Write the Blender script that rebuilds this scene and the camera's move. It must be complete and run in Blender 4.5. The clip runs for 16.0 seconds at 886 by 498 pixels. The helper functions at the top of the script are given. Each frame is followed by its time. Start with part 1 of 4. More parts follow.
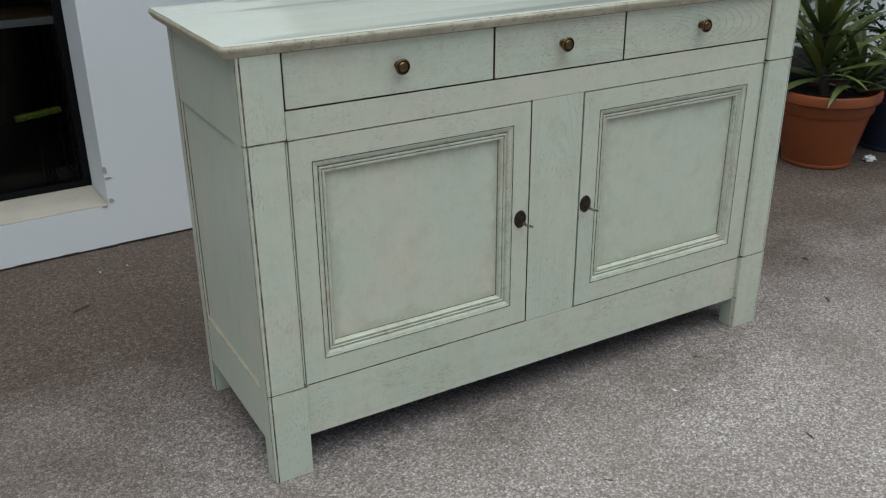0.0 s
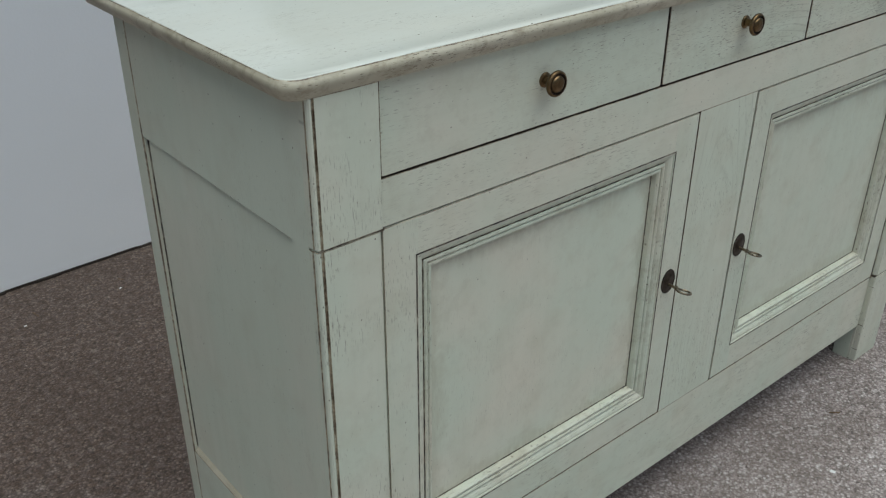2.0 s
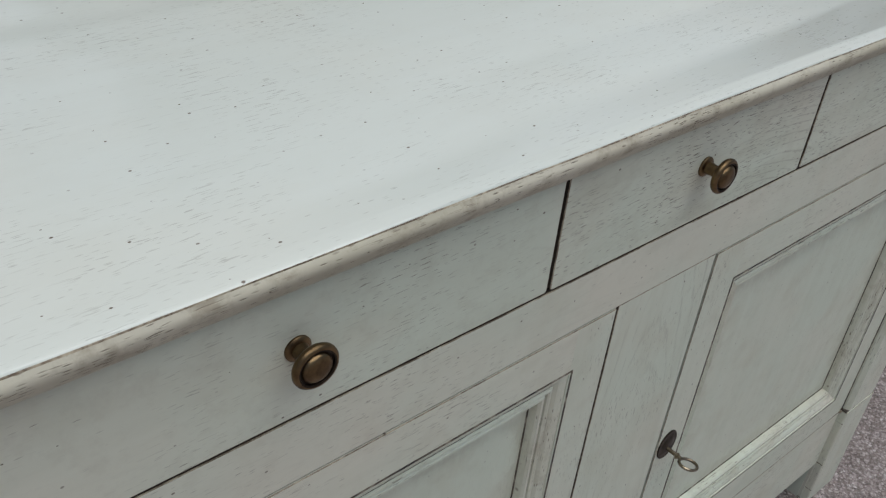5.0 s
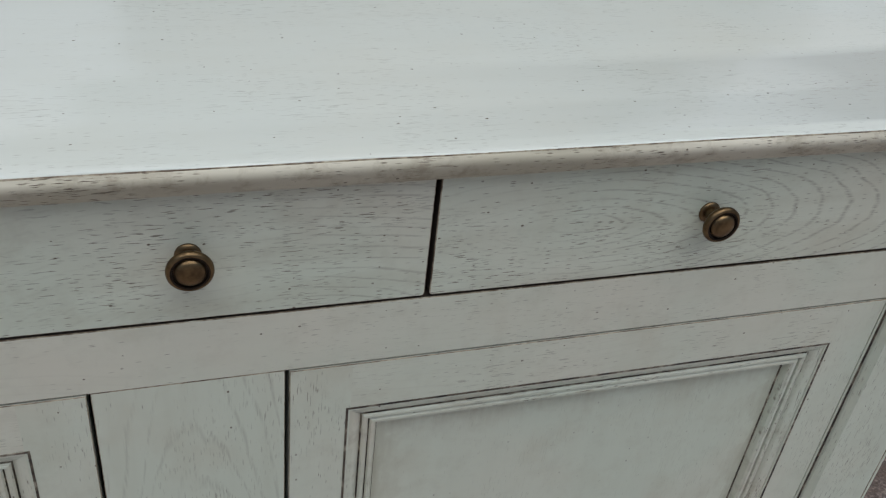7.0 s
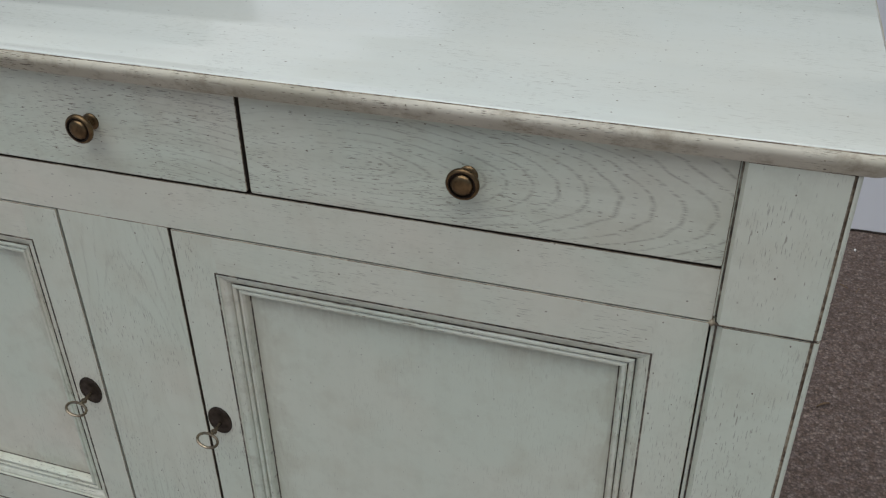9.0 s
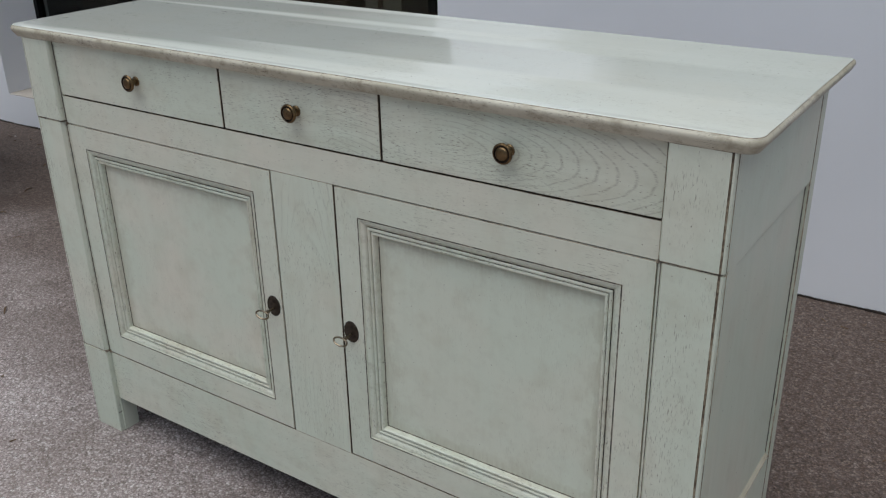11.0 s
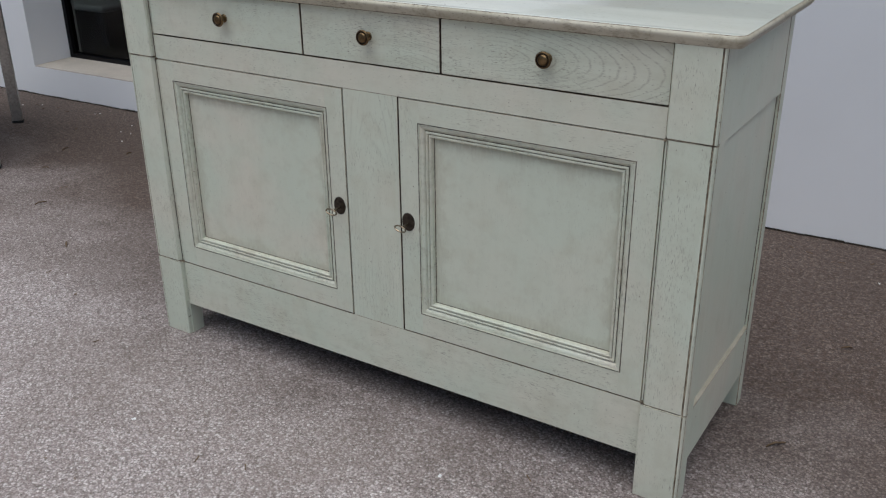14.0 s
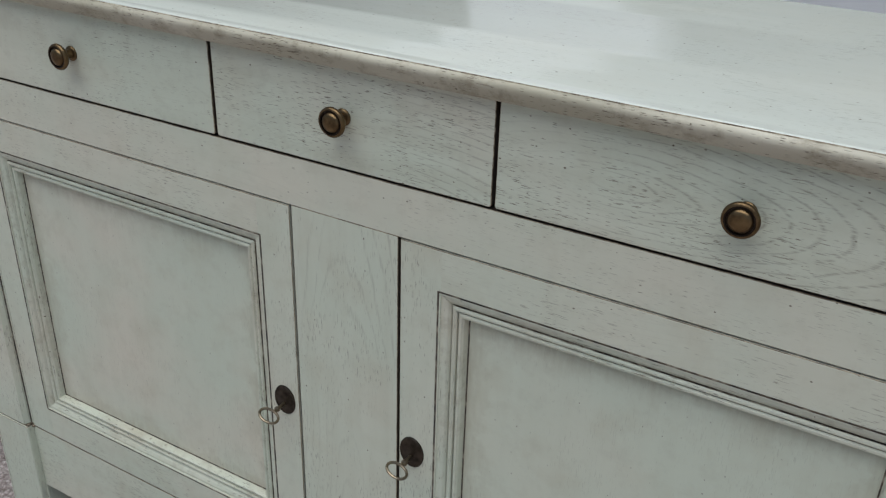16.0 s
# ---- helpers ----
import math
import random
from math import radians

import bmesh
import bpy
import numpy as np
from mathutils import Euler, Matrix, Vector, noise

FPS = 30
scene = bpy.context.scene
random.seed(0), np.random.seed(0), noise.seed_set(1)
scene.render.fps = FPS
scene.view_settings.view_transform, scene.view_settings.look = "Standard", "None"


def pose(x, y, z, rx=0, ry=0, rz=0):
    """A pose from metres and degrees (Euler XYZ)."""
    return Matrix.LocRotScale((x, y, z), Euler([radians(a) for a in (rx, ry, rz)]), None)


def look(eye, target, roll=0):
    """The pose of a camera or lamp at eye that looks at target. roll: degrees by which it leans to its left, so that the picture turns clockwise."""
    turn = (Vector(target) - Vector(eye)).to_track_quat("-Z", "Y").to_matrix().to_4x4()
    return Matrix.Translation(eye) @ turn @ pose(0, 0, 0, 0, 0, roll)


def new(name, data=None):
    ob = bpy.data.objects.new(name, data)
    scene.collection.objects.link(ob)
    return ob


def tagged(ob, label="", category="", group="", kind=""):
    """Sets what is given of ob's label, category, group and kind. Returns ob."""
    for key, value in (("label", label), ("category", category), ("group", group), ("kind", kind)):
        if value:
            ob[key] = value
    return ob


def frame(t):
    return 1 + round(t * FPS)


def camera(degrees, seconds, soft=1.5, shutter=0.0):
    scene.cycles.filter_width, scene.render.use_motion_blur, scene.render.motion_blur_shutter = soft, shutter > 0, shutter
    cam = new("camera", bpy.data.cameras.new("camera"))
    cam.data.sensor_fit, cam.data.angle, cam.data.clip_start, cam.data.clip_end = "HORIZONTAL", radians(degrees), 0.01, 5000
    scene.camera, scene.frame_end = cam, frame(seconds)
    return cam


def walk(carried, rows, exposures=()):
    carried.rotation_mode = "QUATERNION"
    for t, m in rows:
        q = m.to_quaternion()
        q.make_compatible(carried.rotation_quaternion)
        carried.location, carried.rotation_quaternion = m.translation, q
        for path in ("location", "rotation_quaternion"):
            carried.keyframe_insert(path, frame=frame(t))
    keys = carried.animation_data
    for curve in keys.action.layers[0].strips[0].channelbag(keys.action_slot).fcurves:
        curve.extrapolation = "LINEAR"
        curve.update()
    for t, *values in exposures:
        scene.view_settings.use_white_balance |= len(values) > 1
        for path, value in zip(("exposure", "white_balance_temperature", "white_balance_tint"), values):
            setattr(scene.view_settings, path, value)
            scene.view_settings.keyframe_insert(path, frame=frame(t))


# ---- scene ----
cam = camera(51.2, 16.0, soft=1.25)
PATH = [
    (0, (-0.5304, -1.7139, 1.3630), (0.3813, -0.1288, 0.5528), -0.51),
    (0.5, (-0.4629, -1.4303, 1.3973), (0.4632, 0.0941, 0.4926), 0.69),
    (1, (-0.4474, -1.2312, 1.3400), (0.5265, 0.2640, 0.4369), -0.30),
    (1.5, (-0.4795, -0.9979, 1.3098), (0.5862, 0.4248, 0.3933), -0.44),
    (2, (-0.4584, -0.7752, 1.3036), (0.6623, 0.5711, 0.3385), 0.12),
    (2.5, (-0.4200, -0.5743, 1.2933), (0.7641, 0.6807, 0.2820), 0.17),
    (3, (-0.4190, -0.3880, 1.2866), (0.8616, 0.7338, 0.2370), 1.21),
    (3.2, (-0.4135, -0.3569, 1.2970), (0.8823, 0.7418, 0.2417), 0.92),
    (5.3, (0.2070, -0.3857, 1.3237), (1.2753, 0.8445, 0.1638), 6.67),
    (5.5, (0.2619, -0.4193, 1.3245), (1.2681, 0.8615, 0.1638), 6.27),
    (6, (0.4151, -0.5588, 1.3366), (1.2556, 0.8285, 0.1665), 5.61),
    (6.5, (0.5816, -0.5949, 1.3348), (1.3140, 0.8129, 0.1176), 6.95),
    (7, (0.7599, -0.5649, 1.3288), (1.3414, 0.9809, 0.2008), 6.99),
    (7.5, (0.9462, -0.6415, 1.3488), (1.2753, 0.9418, 0.1720), 5.38),
    (8, (1.1149, -0.7292, 1.3612), (1.1721, 0.8821, 0.1778), 3.73),
    (8.2, (1.1806, -0.7402, 1.3551), (1.1223, 0.8877, 0.1946), 3.02),
    (10.3, (1.7431, -0.9748, 1.3584), (0.7741, 0.5171, 0.4445), -2.81),
    (10.5, (1.7740, -1.0496, 1.3561), (0.7978, 0.4629, 0.4847), -1.79),
    (11, (1.8792, -1.1619, 1.3715), (0.8484, 0.3430, 0.5512), -1.15),
    (11.5, (2.0096, -1.3558, 1.3580), (0.9610, 0.1607, 0.5830), -0.42),
    (12, (2.1349, -1.5566, 1.3069), (1.0795, -0.0244, 0.5732), -0.62),
    (12.5, (2.2092, -1.7039, 1.3398), (1.1876, -0.1667, 0.5694), -1.07),
    (13, (2.2359, -1.7851, 1.3429), (1.2406, -0.2308, 0.5725), -0.44),
    (13.5, (2.1463, -1.7460, 1.3157), (1.1624, -0.1840, 0.5464), 0.05),
    (14, (1.9918, -1.6126, 1.3302), (1.0113, -0.0744, 0.5100), -0.58),
    (14.5, (1.7928, -1.4009, 1.3803), (0.8356, 0.1029, 0.4735), -1.02),
    (15, (1.6250, -1.1596, 1.3493), (0.6553, 0.3225, 0.4202), -1.23),
    (15.5, (1.4745, -0.9962, 1.2872), (0.5591, 0.5368, 0.3862), 0.37),
    (16, (1.3447, -0.7671, 1.2634), (0.4618, 0.7768, 0.3486), 1.79),
]
# exposure and white balance along the clip
EXPOSURE = [(0.0, 0.22, 6150, -1), (2.0, 0.16, 6150, 1), (3.2, 0.02, 6150, 4), (5.3, 0.06, 6150, 8), (8.2, 0.08, 6150, 8), (10.3, 0.2, 6150, 7), (13.0, 0.22, 6150, 9), (16.0, 0.2, 6150, 6)]
walk(cam, [(t, look(eye, target, roll)) for t, eye, target, roll in PATH], EXPOSURE)

# ---- light ----
SUN_ELEVATION, SUN_AZIMUTH = 79.0, 180.0   # degrees; veiled sun in front of the house
world = bpy.data.worlds.new("sky")
scene.world = world
world.use_nodes = True
wn = world.node_tree.nodes
wl = world.node_tree.links
sky = wn.new("ShaderNodeTexSky")
sky.sky_type = "NISHITA"
sky.sun_disc = False
sky.dust_density = 2.5
sky.sun_elevation = radians(SUN_ELEVATION)
sky.sun_rotation = radians(SUN_AZIMUTH)
wn["Background"].inputs["Strength"].default_value = 0.06
wl.new(sky.outputs["Color"], wn["Background"].inputs["Color"])
sun_data = bpy.data.lights.new("sun", "SUN")
sun_data.energy = 2.5
sun_data.angle = radians(78)
sun_data.color = (1.0, 0.985, 0.97)
sun = new("sun", sun_data)
sun_way = Vector((math.sin(radians(SUN_AZIMUTH)) * math.cos(radians(SUN_ELEVATION)),
                  math.cos(radians(SUN_AZIMUTH)) * math.cos(radians(SUN_ELEVATION)),
                  math.sin(radians(SUN_ELEVATION))))
sun.matrix_world = look(sun_way * 30, (0, 0, 0))


# ---- materials ----
class Nodes:
    """A node material under construction."""

    def __init__(self, name, rough=0.6, metal=0.0, colour=(0.5, 0.5, 0.5)):
        self.mat = bpy.data.materials.new(name)
        self.mat.use_nodes = True
        self.tree = self.mat.node_tree
        self.shader = self.tree.nodes["Principled BSDF"]
        self.shader.inputs["Roughness"].default_value = rough
        self.shader.inputs["Metallic"].default_value = metal
        self.shader.inputs["Base Color"].default_value = (*colour, 1)
        self.coord = self.tree.nodes.new("ShaderNodeTexCoord").outputs["Object"]

    def put(self, socket, value):
        if isinstance(value, bpy.types.NodeSocket):
            self.tree.links.new(value, socket)
        elif isinstance(value, tuple) and len(value) == 3 and socket.type == "RGBA":
            socket.default_value = (*value, 1)
        else:
            socket.default_value = value

    def scaled(self, sx, sy, sz, shift=(0.0, 0.0, 0.0)):
        n = self.tree.nodes.new("ShaderNodeMapping")
        self.put(n.inputs["Vector"], self.coord)
        n.inputs["Scale"].default_value = (sx, sy, sz)
        n.inputs["Location"].default_value = shift
        return n.outputs["Vector"]

    def noise(self, vector, scale=1.0, detail=3.0, rough=0.55, distort=0.0):
        n = self.tree.nodes.new("ShaderNodeTexNoise")
        self.put(n.inputs["Vector"], vector)
        for key, v in (("Scale", scale), ("Detail", detail), ("Roughness", rough), ("Distortion", distort)):
            n.inputs[key].default_value = v
        return n.outputs["Fac"]

    def cells(self, vector, scale, feature="F1"):
        n = self.tree.nodes.new("ShaderNodeTexVoronoi")
        n.feature = feature
        self.put(n.inputs["Vector"], vector)
        n.inputs["Scale"].default_value = scale
        return n.outputs

    def flat(self, plane, ka, kb, shift=0.0):
        """Two of the object's axes, scaled, as a flat map."""
        sep = self.tree.nodes.new("ShaderNodeSeparateXYZ")
        self.put(sep.inputs[0], self.coord)
        com = self.tree.nodes.new("ShaderNodeCombineXYZ")
        for k, axis, scale in ((0, plane[0], ka), (1, plane[1], kb)):
            self.put(com.inputs[k], self.math("ADD", self.math("MULTIPLY", sep.outputs["XYZ".index(axis.upper())], scale), shift * 7.0 + k))
        return com.outputs[0]

    def spots(self, vector):
        """Flat cells: distance to the nearest seed, and three random numbers for each cell."""
        n = self.tree.nodes.new("ShaderNodeTexVoronoi")
        n.voronoi_dimensions = "2D"
        self.put(n.inputs["Vector"], vector)
        n.inputs["Scale"].default_value = 1.0
        hue = self.tree.nodes.new("ShaderNodeSeparateColor")
        self.put(hue.inputs[0], n.outputs["Color"])
        return n.outputs["Distance"], hue.outputs

    def math(self, op, a, b=0.0):
        n = self.tree.nodes.new("ShaderNodeMath")
        n.operation = op
        self.put(n.inputs[0], a)
        self.put(n.inputs[1], b)
        return n.outputs[0]

    def span(self, value, lo, hi, to_lo=0.0, to_hi=1.0):
        n = self.tree.nodes.new("ShaderNodeMapRange")
        for key, v in (("Value", value), ("From Min", lo), ("From Max", hi), ("To Min", to_lo), ("To Max", to_hi)):
            self.put(n.inputs[key], v)
        return n.outputs["Result"]

    def mix(self, fac, a, b):
        n = self.tree.nodes.new("ShaderNodeMix")
        n.data_type = "RGBA"
        self.put(n.inputs["Factor"], fac)
        self.put(n.inputs[6], a)
        self.put(n.inputs[7], b)
        return n.outputs[2]

    def ramp(self, value, stops):
        n = self.tree.nodes.new("ShaderNodeValToRGB")
        self.put(n.inputs["Fac"], value)
        e = n.color_ramp.elements
        while len(e) < len(stops):
            e.new(0.5)
        for item, (at, colour) in zip(e, stops):
            item.position, item.color = at, (*colour, 1)
        return n.outputs["Color"]

    def bump(self, height, strength=0.3, distance=0.002):
        n = self.tree.nodes.new("ShaderNodeBump")
        self.put(n.inputs["Height"], height)
        n.inputs["Strength"].default_value = strength
        n.inputs["Distance"].default_value = distance
        self.tree.links.new(n.outputs["Normal"], self.shader.inputs["Normal"])

    def colour(self, socket):
        self.put(self.shader.inputs["Base Color"], socket)

    def rough(self, socket):
        self.put(self.shader.inputs["Roughness"], socket)


GREEN = (0.584, 0.620, 0.505)
CREAM = (0.655, 0.612, 0.50)
WAX = (0.10, 0.07, 0.042)


def painted_oak(name, along, rough=0.42, figure=0.5, pores=0.5, specks=1.0, warm=0.35, base=GREEN, shift=0.0, eye=None, relief=0.3, mottle=1.0, coat=0.0, streaky=1.0, even=False, rub=0.0, plane="xz", lean=False, glaze=None, ticks=1.0):
    """Limewashed oak: pale paint over open grain, dark wax in the pores. along: the axis of the grain.
    eye: x, z, how much longer than wide, spacing: the flame figure's centre; lean: the rings open towards one side only.
    glaze: x0, x1, z0, z1 of a panel that keeps brown glaze along its rim. plane: the two axes of the face."""
    m = Nodes(name, rough)

    def stretch(low, high):
        k = {"x": (low, high, high), "y": (high, low, high), "z": (high, high, low)}[along]
        return m.scaled(*k, shift=(shift, shift * 0.7, shift * 1.3))

    patch = m.noise(m.scaled(1, 1, 1, (shift, 0, 0)), 3.2, 3)
    fine = m.noise(stretch(5, 60), 1.0, 3)
    cloud = m.noise(m.scaled(1, 1, 1, (0, shift, 0)), 14, 4)
    colour = m.mix(m.span(patch, 0.42, 0.70, 0.0, min(1.0, warm * 1.6)), base, CREAM)
    colour = m.mix(m.span(fine, 0.35, 0.75, 0.0, 0.20 * mottle * streaky), colour, (0.37, 0.345, 0.245))
    colour = m.mix(m.span(cloud, 0.52, 0.8, 0.0, 0.22 * mottle), colour, (0.40, 0.345, 0.235))
    if rub:
        worn = m.noise(m.scaled(1, 1, 1, (shift, 1, shift)), 38, 5, 0.68)
        colour = m.mix(m.span(worn, 0.50, 0.66, 0.0, rub), colour, (0.21, 0.16, 0.10))
    if glaze:
        axes = m.tree.nodes.new("ShaderNodeSeparateXYZ")
        m.put(axes.inputs[0], m.coord)
        gx0, gx1, gz0, gz1 = glaze
        rim = m.math("MINIMUM", m.math("MINIMUM", m.math("SUBTRACT", axes.outputs["X"], gx0), m.math("SUBTRACT", gx1, axes.outputs["X"])),
                     m.math("MINIMUM", m.math("SUBTRACT", axes.outputs["Z"], gz0), m.math("SUBTRACT", gz1, axes.outputs["Z"])))
        drag = m.noise(m.scaled(1, 1, 1, (shift, 2, 0)), 17, 4, 0.65)
        reach = m.span(drag, 0.35, 0.7, 0.004, 0.06)
        left_on = m.math("MULTIPLY", m.span(m.math("DIVIDE", rim, reach), 0.0, 1.0, 1.0, 0.0), m.span(m.noise(stretch(30, 160), 1.0, 3), 0.3, 0.7, 0.35, 1.0))
        colour = m.mix(m.math("MULTIPLY", left_on, 0.42), colour, (0.30, 0.25, 0.165))
    dash = m.noise(stretch(45, 560), 1.0, 2)
    short = m.span(dash, 0.50, 0.62)
    # flame figure: rings round an eye, or contour lines of a stretched field, broken into pores
    field = m.noise(stretch(1.6, 9.0), 1.0, 1.5, 0.4, 0.15)
    if eye:
        ex, ez, ratio, gap = eye
        wob = m.noise(stretch(6, 22), 1.0, 2)
        kx, kz = (1 / ratio, 1.0) if along == "x" else (1.0, 1 / ratio)
        where = m.tree.nodes.new("ShaderNodeVectorMath")
        where.operation = "LENGTH"
        m.put(where.inputs[0], m.scaled(kx, 0, kz, (-ex * kx, 0, -ez * kz)))
        ringed = m.math("ADD", where.outputs["Value"], m.math("MULTIPLY", wob, gap * 2.2))
        lines = m.math("ABSOLUTE", m.math("SINE", m.math("MULTIPLY", ringed, math.pi / gap)))
        if lean:
            place = m.tree.nodes.new("ShaderNodeSeparateXYZ")
            m.put(place.inputs[0], m.coord)
            region = m.span(place.outputs["X"], ex - 0.03, ex + 0.05, 0.25, 1.0)
    else:
        lines = m.math("ABSOLUTE", m.math("SINE", m.math("MULTIPLY", field, 95.0)))
    lines = m.span(lines, 0.0, 0.42, 1.0, 0.0)
    if not lean:
        region = m.span(m.noise(m.scaled(1, 1, 1, (shift + 4, 2, 1)), 5.5, 2), 0.38, 0.58)
    lines = m.math("MULTIPLY", m.math("MULTIPLY", lines, m.span(dash, 0.40, 0.56)), m.math("MULTIPLY", region, figure))
    # straight open pores
    where2 = m.span(m.noise(m.scaled(1, 1, 1, (1, shift, 3)), 9.0, 3), 0.44, 0.62)
    streak = m.math("MULTIPLY", m.span(m.noise(stretch(75, 820), 1.0, 1.0), 0.63, 0.69), m.math("MULTIPLY", where2, pores))
    # dots of dark wax in small holes
    first = along == plane[0]
    distance, hue = m.spots(m.flat(plane, *((30, 42) if first else (42, 30)), shift))
    size = m.span(hue[1], 0.0, 1.0, 0.014, 0.040)
    dot = m.span(m.math("DIVIDE", distance, size), 0.7, 1.2, 1.0, 0.0)
    dot = m.math("MULTIPLY", dot, m.math("MULTIPLY", m.span(hue[0], 0.55, 0.85), min(1.0, specks * 0.95)))
    # short dark dashes of wax, a few millimetres long, gathered in drifts
    distance, hue = m.spots(m.flat(plane, *((95, 560) if first else (560, 95)), shift + 3.0))
    drift = m.span(m.noise(m.scaled(1, 1, 1, (3, shift, shift)), 6.0, 3), 0.42, 0.62)
    keep = m.span(m.math("ADD", hue[0], m.math("MULTIPLY", drift, 0.10 * ticks)), 0.965, 1.03)
    tick = m.math("MULTIPLY", m.math("MULTIPLY", m.span(distance, 0.10, 0.30, 1.0, 0.0), m.span(hue[1], 0.0, 1.0, 0.2, 0.85)), keep)
    streak = m.math("MAXIMUM", streak, m.math("MULTIPLY", tick, min(1.0, pores * 1.35)))
    dark = m.math("MAXIMUM", m.math("MAXIMUM", lines, streak), dot)
    m.colour(m.mix(dark, colour, WAX))
    m.rough(rough if even else m.span(fine, 0.2, 0.8, rough - 0.06, rough + 0.1))
    m.shader.inputs["Coat Weight"].default_value = coat
    m.shader.inputs["Coat Roughness"].default_value = 0.13
    m.bump(m.math("ADD", m.math("MULTIPLY", dark, -1.0), m.math("MULTIPLY", fine, 0.0 if even else 0.25)), relief, 0.0006)
    return m.mat


PAINT_H = painted_oak("painted_oak_horizontal", "x", pores=0.6, figure=0.06, mottle=1.2, streaky=0.45, rub=0.08, warm=0.5, ticks=0.7)
PAINT_V = painted_oak("painted_oak_vertical", "z", pores=0.6, figure=0.03, shift=2.1, mottle=1.2, streaky=0.4, rub=0.08, warm=0.5, ticks=0.6)
PAINT_STILE = painted_oak("painted_oak_centre_stile", "z", pores=0.5, figure=0.24, shift=2.6, eye=(0.775, 0.30, 7.0, 0.0095), streaky=0.6, mottle=1.2, ticks=1.6)
PAINT_SIDE = painted_oak("painted_oak_side", "z", pores=0.15, figure=0.0, specks=0.9, warm=0.45, shift=5.0, relief=0.15, mottle=0.9, streaky=0.2, plane="yz")
PAINT_PANEL = painted_oak("painted_oak_panel", "z", pores=0.16, figure=0.0, specks=0.55, warm=0.35, shift=7.7, relief=0.15, mottle=1.3, streaky=0.25, rub=0.08, glaze=(0.936, 1.370, 0.321, 0.721))
PAINT_PANEL_WARM = painted_oak("painted_oak_warm_panel", "z", pores=0.16, figure=0.0, specks=0.55, warm=0.9, shift=7.7, relief=0.15, mottle=1.3, streaky=0.25, rub=0.08, glaze=(0.1785, 0.6135, 0.321, 0.721))
PAINT_FLAME = painted_oak("painted_oak_flame", "x", pores=0.75, figure=0.42, rub=0.08, warm=0.45, shift=3.4, eye=(1.085, 0.928, 4.0, 0.0068), lean=True, mottle=1.2, ticks=1.5)
PAINT_MIDDLE = painted_oak("painted_oak_middle_drawer", "x", pores=0.75, figure=0.34, rub=0.1, warm=0.5, shift=4.9, eye=(0.85, 0.845, 2.6, 0.0085), lean=True, mottle=1.2, ticks=1.8)
PAINT_PLAIN = painted_oak("painted_oak_plain", "x", pores=0.6, figure=0.08, warm=0.7, shift=9.4, mottle=1.3, streaky=0.5, rub=0.12, specks=1.0)
# the top's base is lighter and bluer: sky sheen put into the colour
PAINT_TOP = painted_oak("painted_oak_top_sky_sheen", "x", even=True, rough=0.14, pores=0.32, figure=0.0, specks=1.0, warm=0.15, shift=6.1, relief=0.03, mottle=0.3, base=(0.60, 0.625, 0.565), plane="xy", ticks=1.3)
PAINT_EDGE = painted_oak("painted_oak_worn_edge", "x", rough=0.62, pores=1.0, figure=0.0, warm=0.9, base=(0.45, 0.405, 0.305), shift=1.7, mottle=3.0, relief=0.7)
PAINT_MOULD_H = painted_oak("painted_moulding_horizontal", "x", ticks=1.6, pores=0.8, figure=0.0, warm=0.7, shift=4.4, mottle=1.6, rub=0.22)
PAINT_MOULD_V = painted_oak("painted_moulding_vertical", "z", ticks=1.6, pores=0.8, figure=0.0, warm=0.7, shift=8.8, mottle=1.6, rub=0.3)


def worn_edge(name, stops, rough=0.5):
    """Rubbed arrises: paint worn through to brown wax in places."""
    m = Nodes(name, rough)
    n = m.noise(m.scaled(1, 1, 1), 26, 5, 0.7)
    g = m.noise(m.scaled(1, 1, 1), 210, 2)
    v = m.math("ADD", m.math("MULTIPLY", n, 0.7), m.math("MULTIPLY", g, 0.3))
    m.colour(m.ramp(v, stops))
    m.bump(v, 0.35, 0.0012)
    return m.mat


WORN = worn_edge("rubbed_painted_arris", ((0.34, (0.56, 0.53, 0.41)), (0.45, (0.38, 0.32, 0.22)), (0.56, (0.12, 0.085, 0.052))))
NOSE = painted_oak("rubbed_painted_nose", "x", rough=0.5, ticks=3.0, relief=0.6, pores=1.0, figure=0.0, warm=0.7, shift=0.6, mottle=1.6, streaky=0.7, base=(0.47, 0.435, 0.33), rub=0.5)


def wax_line():
    m = Nodes("dark_wax_in_grooves", 0.6)
    n = m.noise(m.scaled(1, 1, 1), 60, 3)
    m.colour(m.ramp(n, ((0.33, (0.36, 0.325, 0.25)), (0.46, (0.11, 0.085, 0.058)), (0.62, (0.025, 0.019, 0.014)))))
    return m.mat


WAX_LINE = wax_line()
# shade in the gaps put into the colour; centre stile edges are stained dark
STAIN_SHADE = Nodes("stained_edge_and_gap_shade", 0.8, colour=(0.05, 0.036, 0.024)).mat
CAVITY_SHADE = Nodes("cavity_shade", 0.9, colour=(0.012, 0.009, 0.007)).mat


def raw_oak():
    m = Nodes("raw_brown_oak", 0.6)
    n = m.noise(m.scaled(2, 40, 40), 1.0, 4)
    m.colour(m.ramp(n, ((0.3, (0.13, 0.075, 0.04)), (0.7, (0.26, 0.17, 0.10)))))
    return m.mat


RAW_OAK = raw_oak()


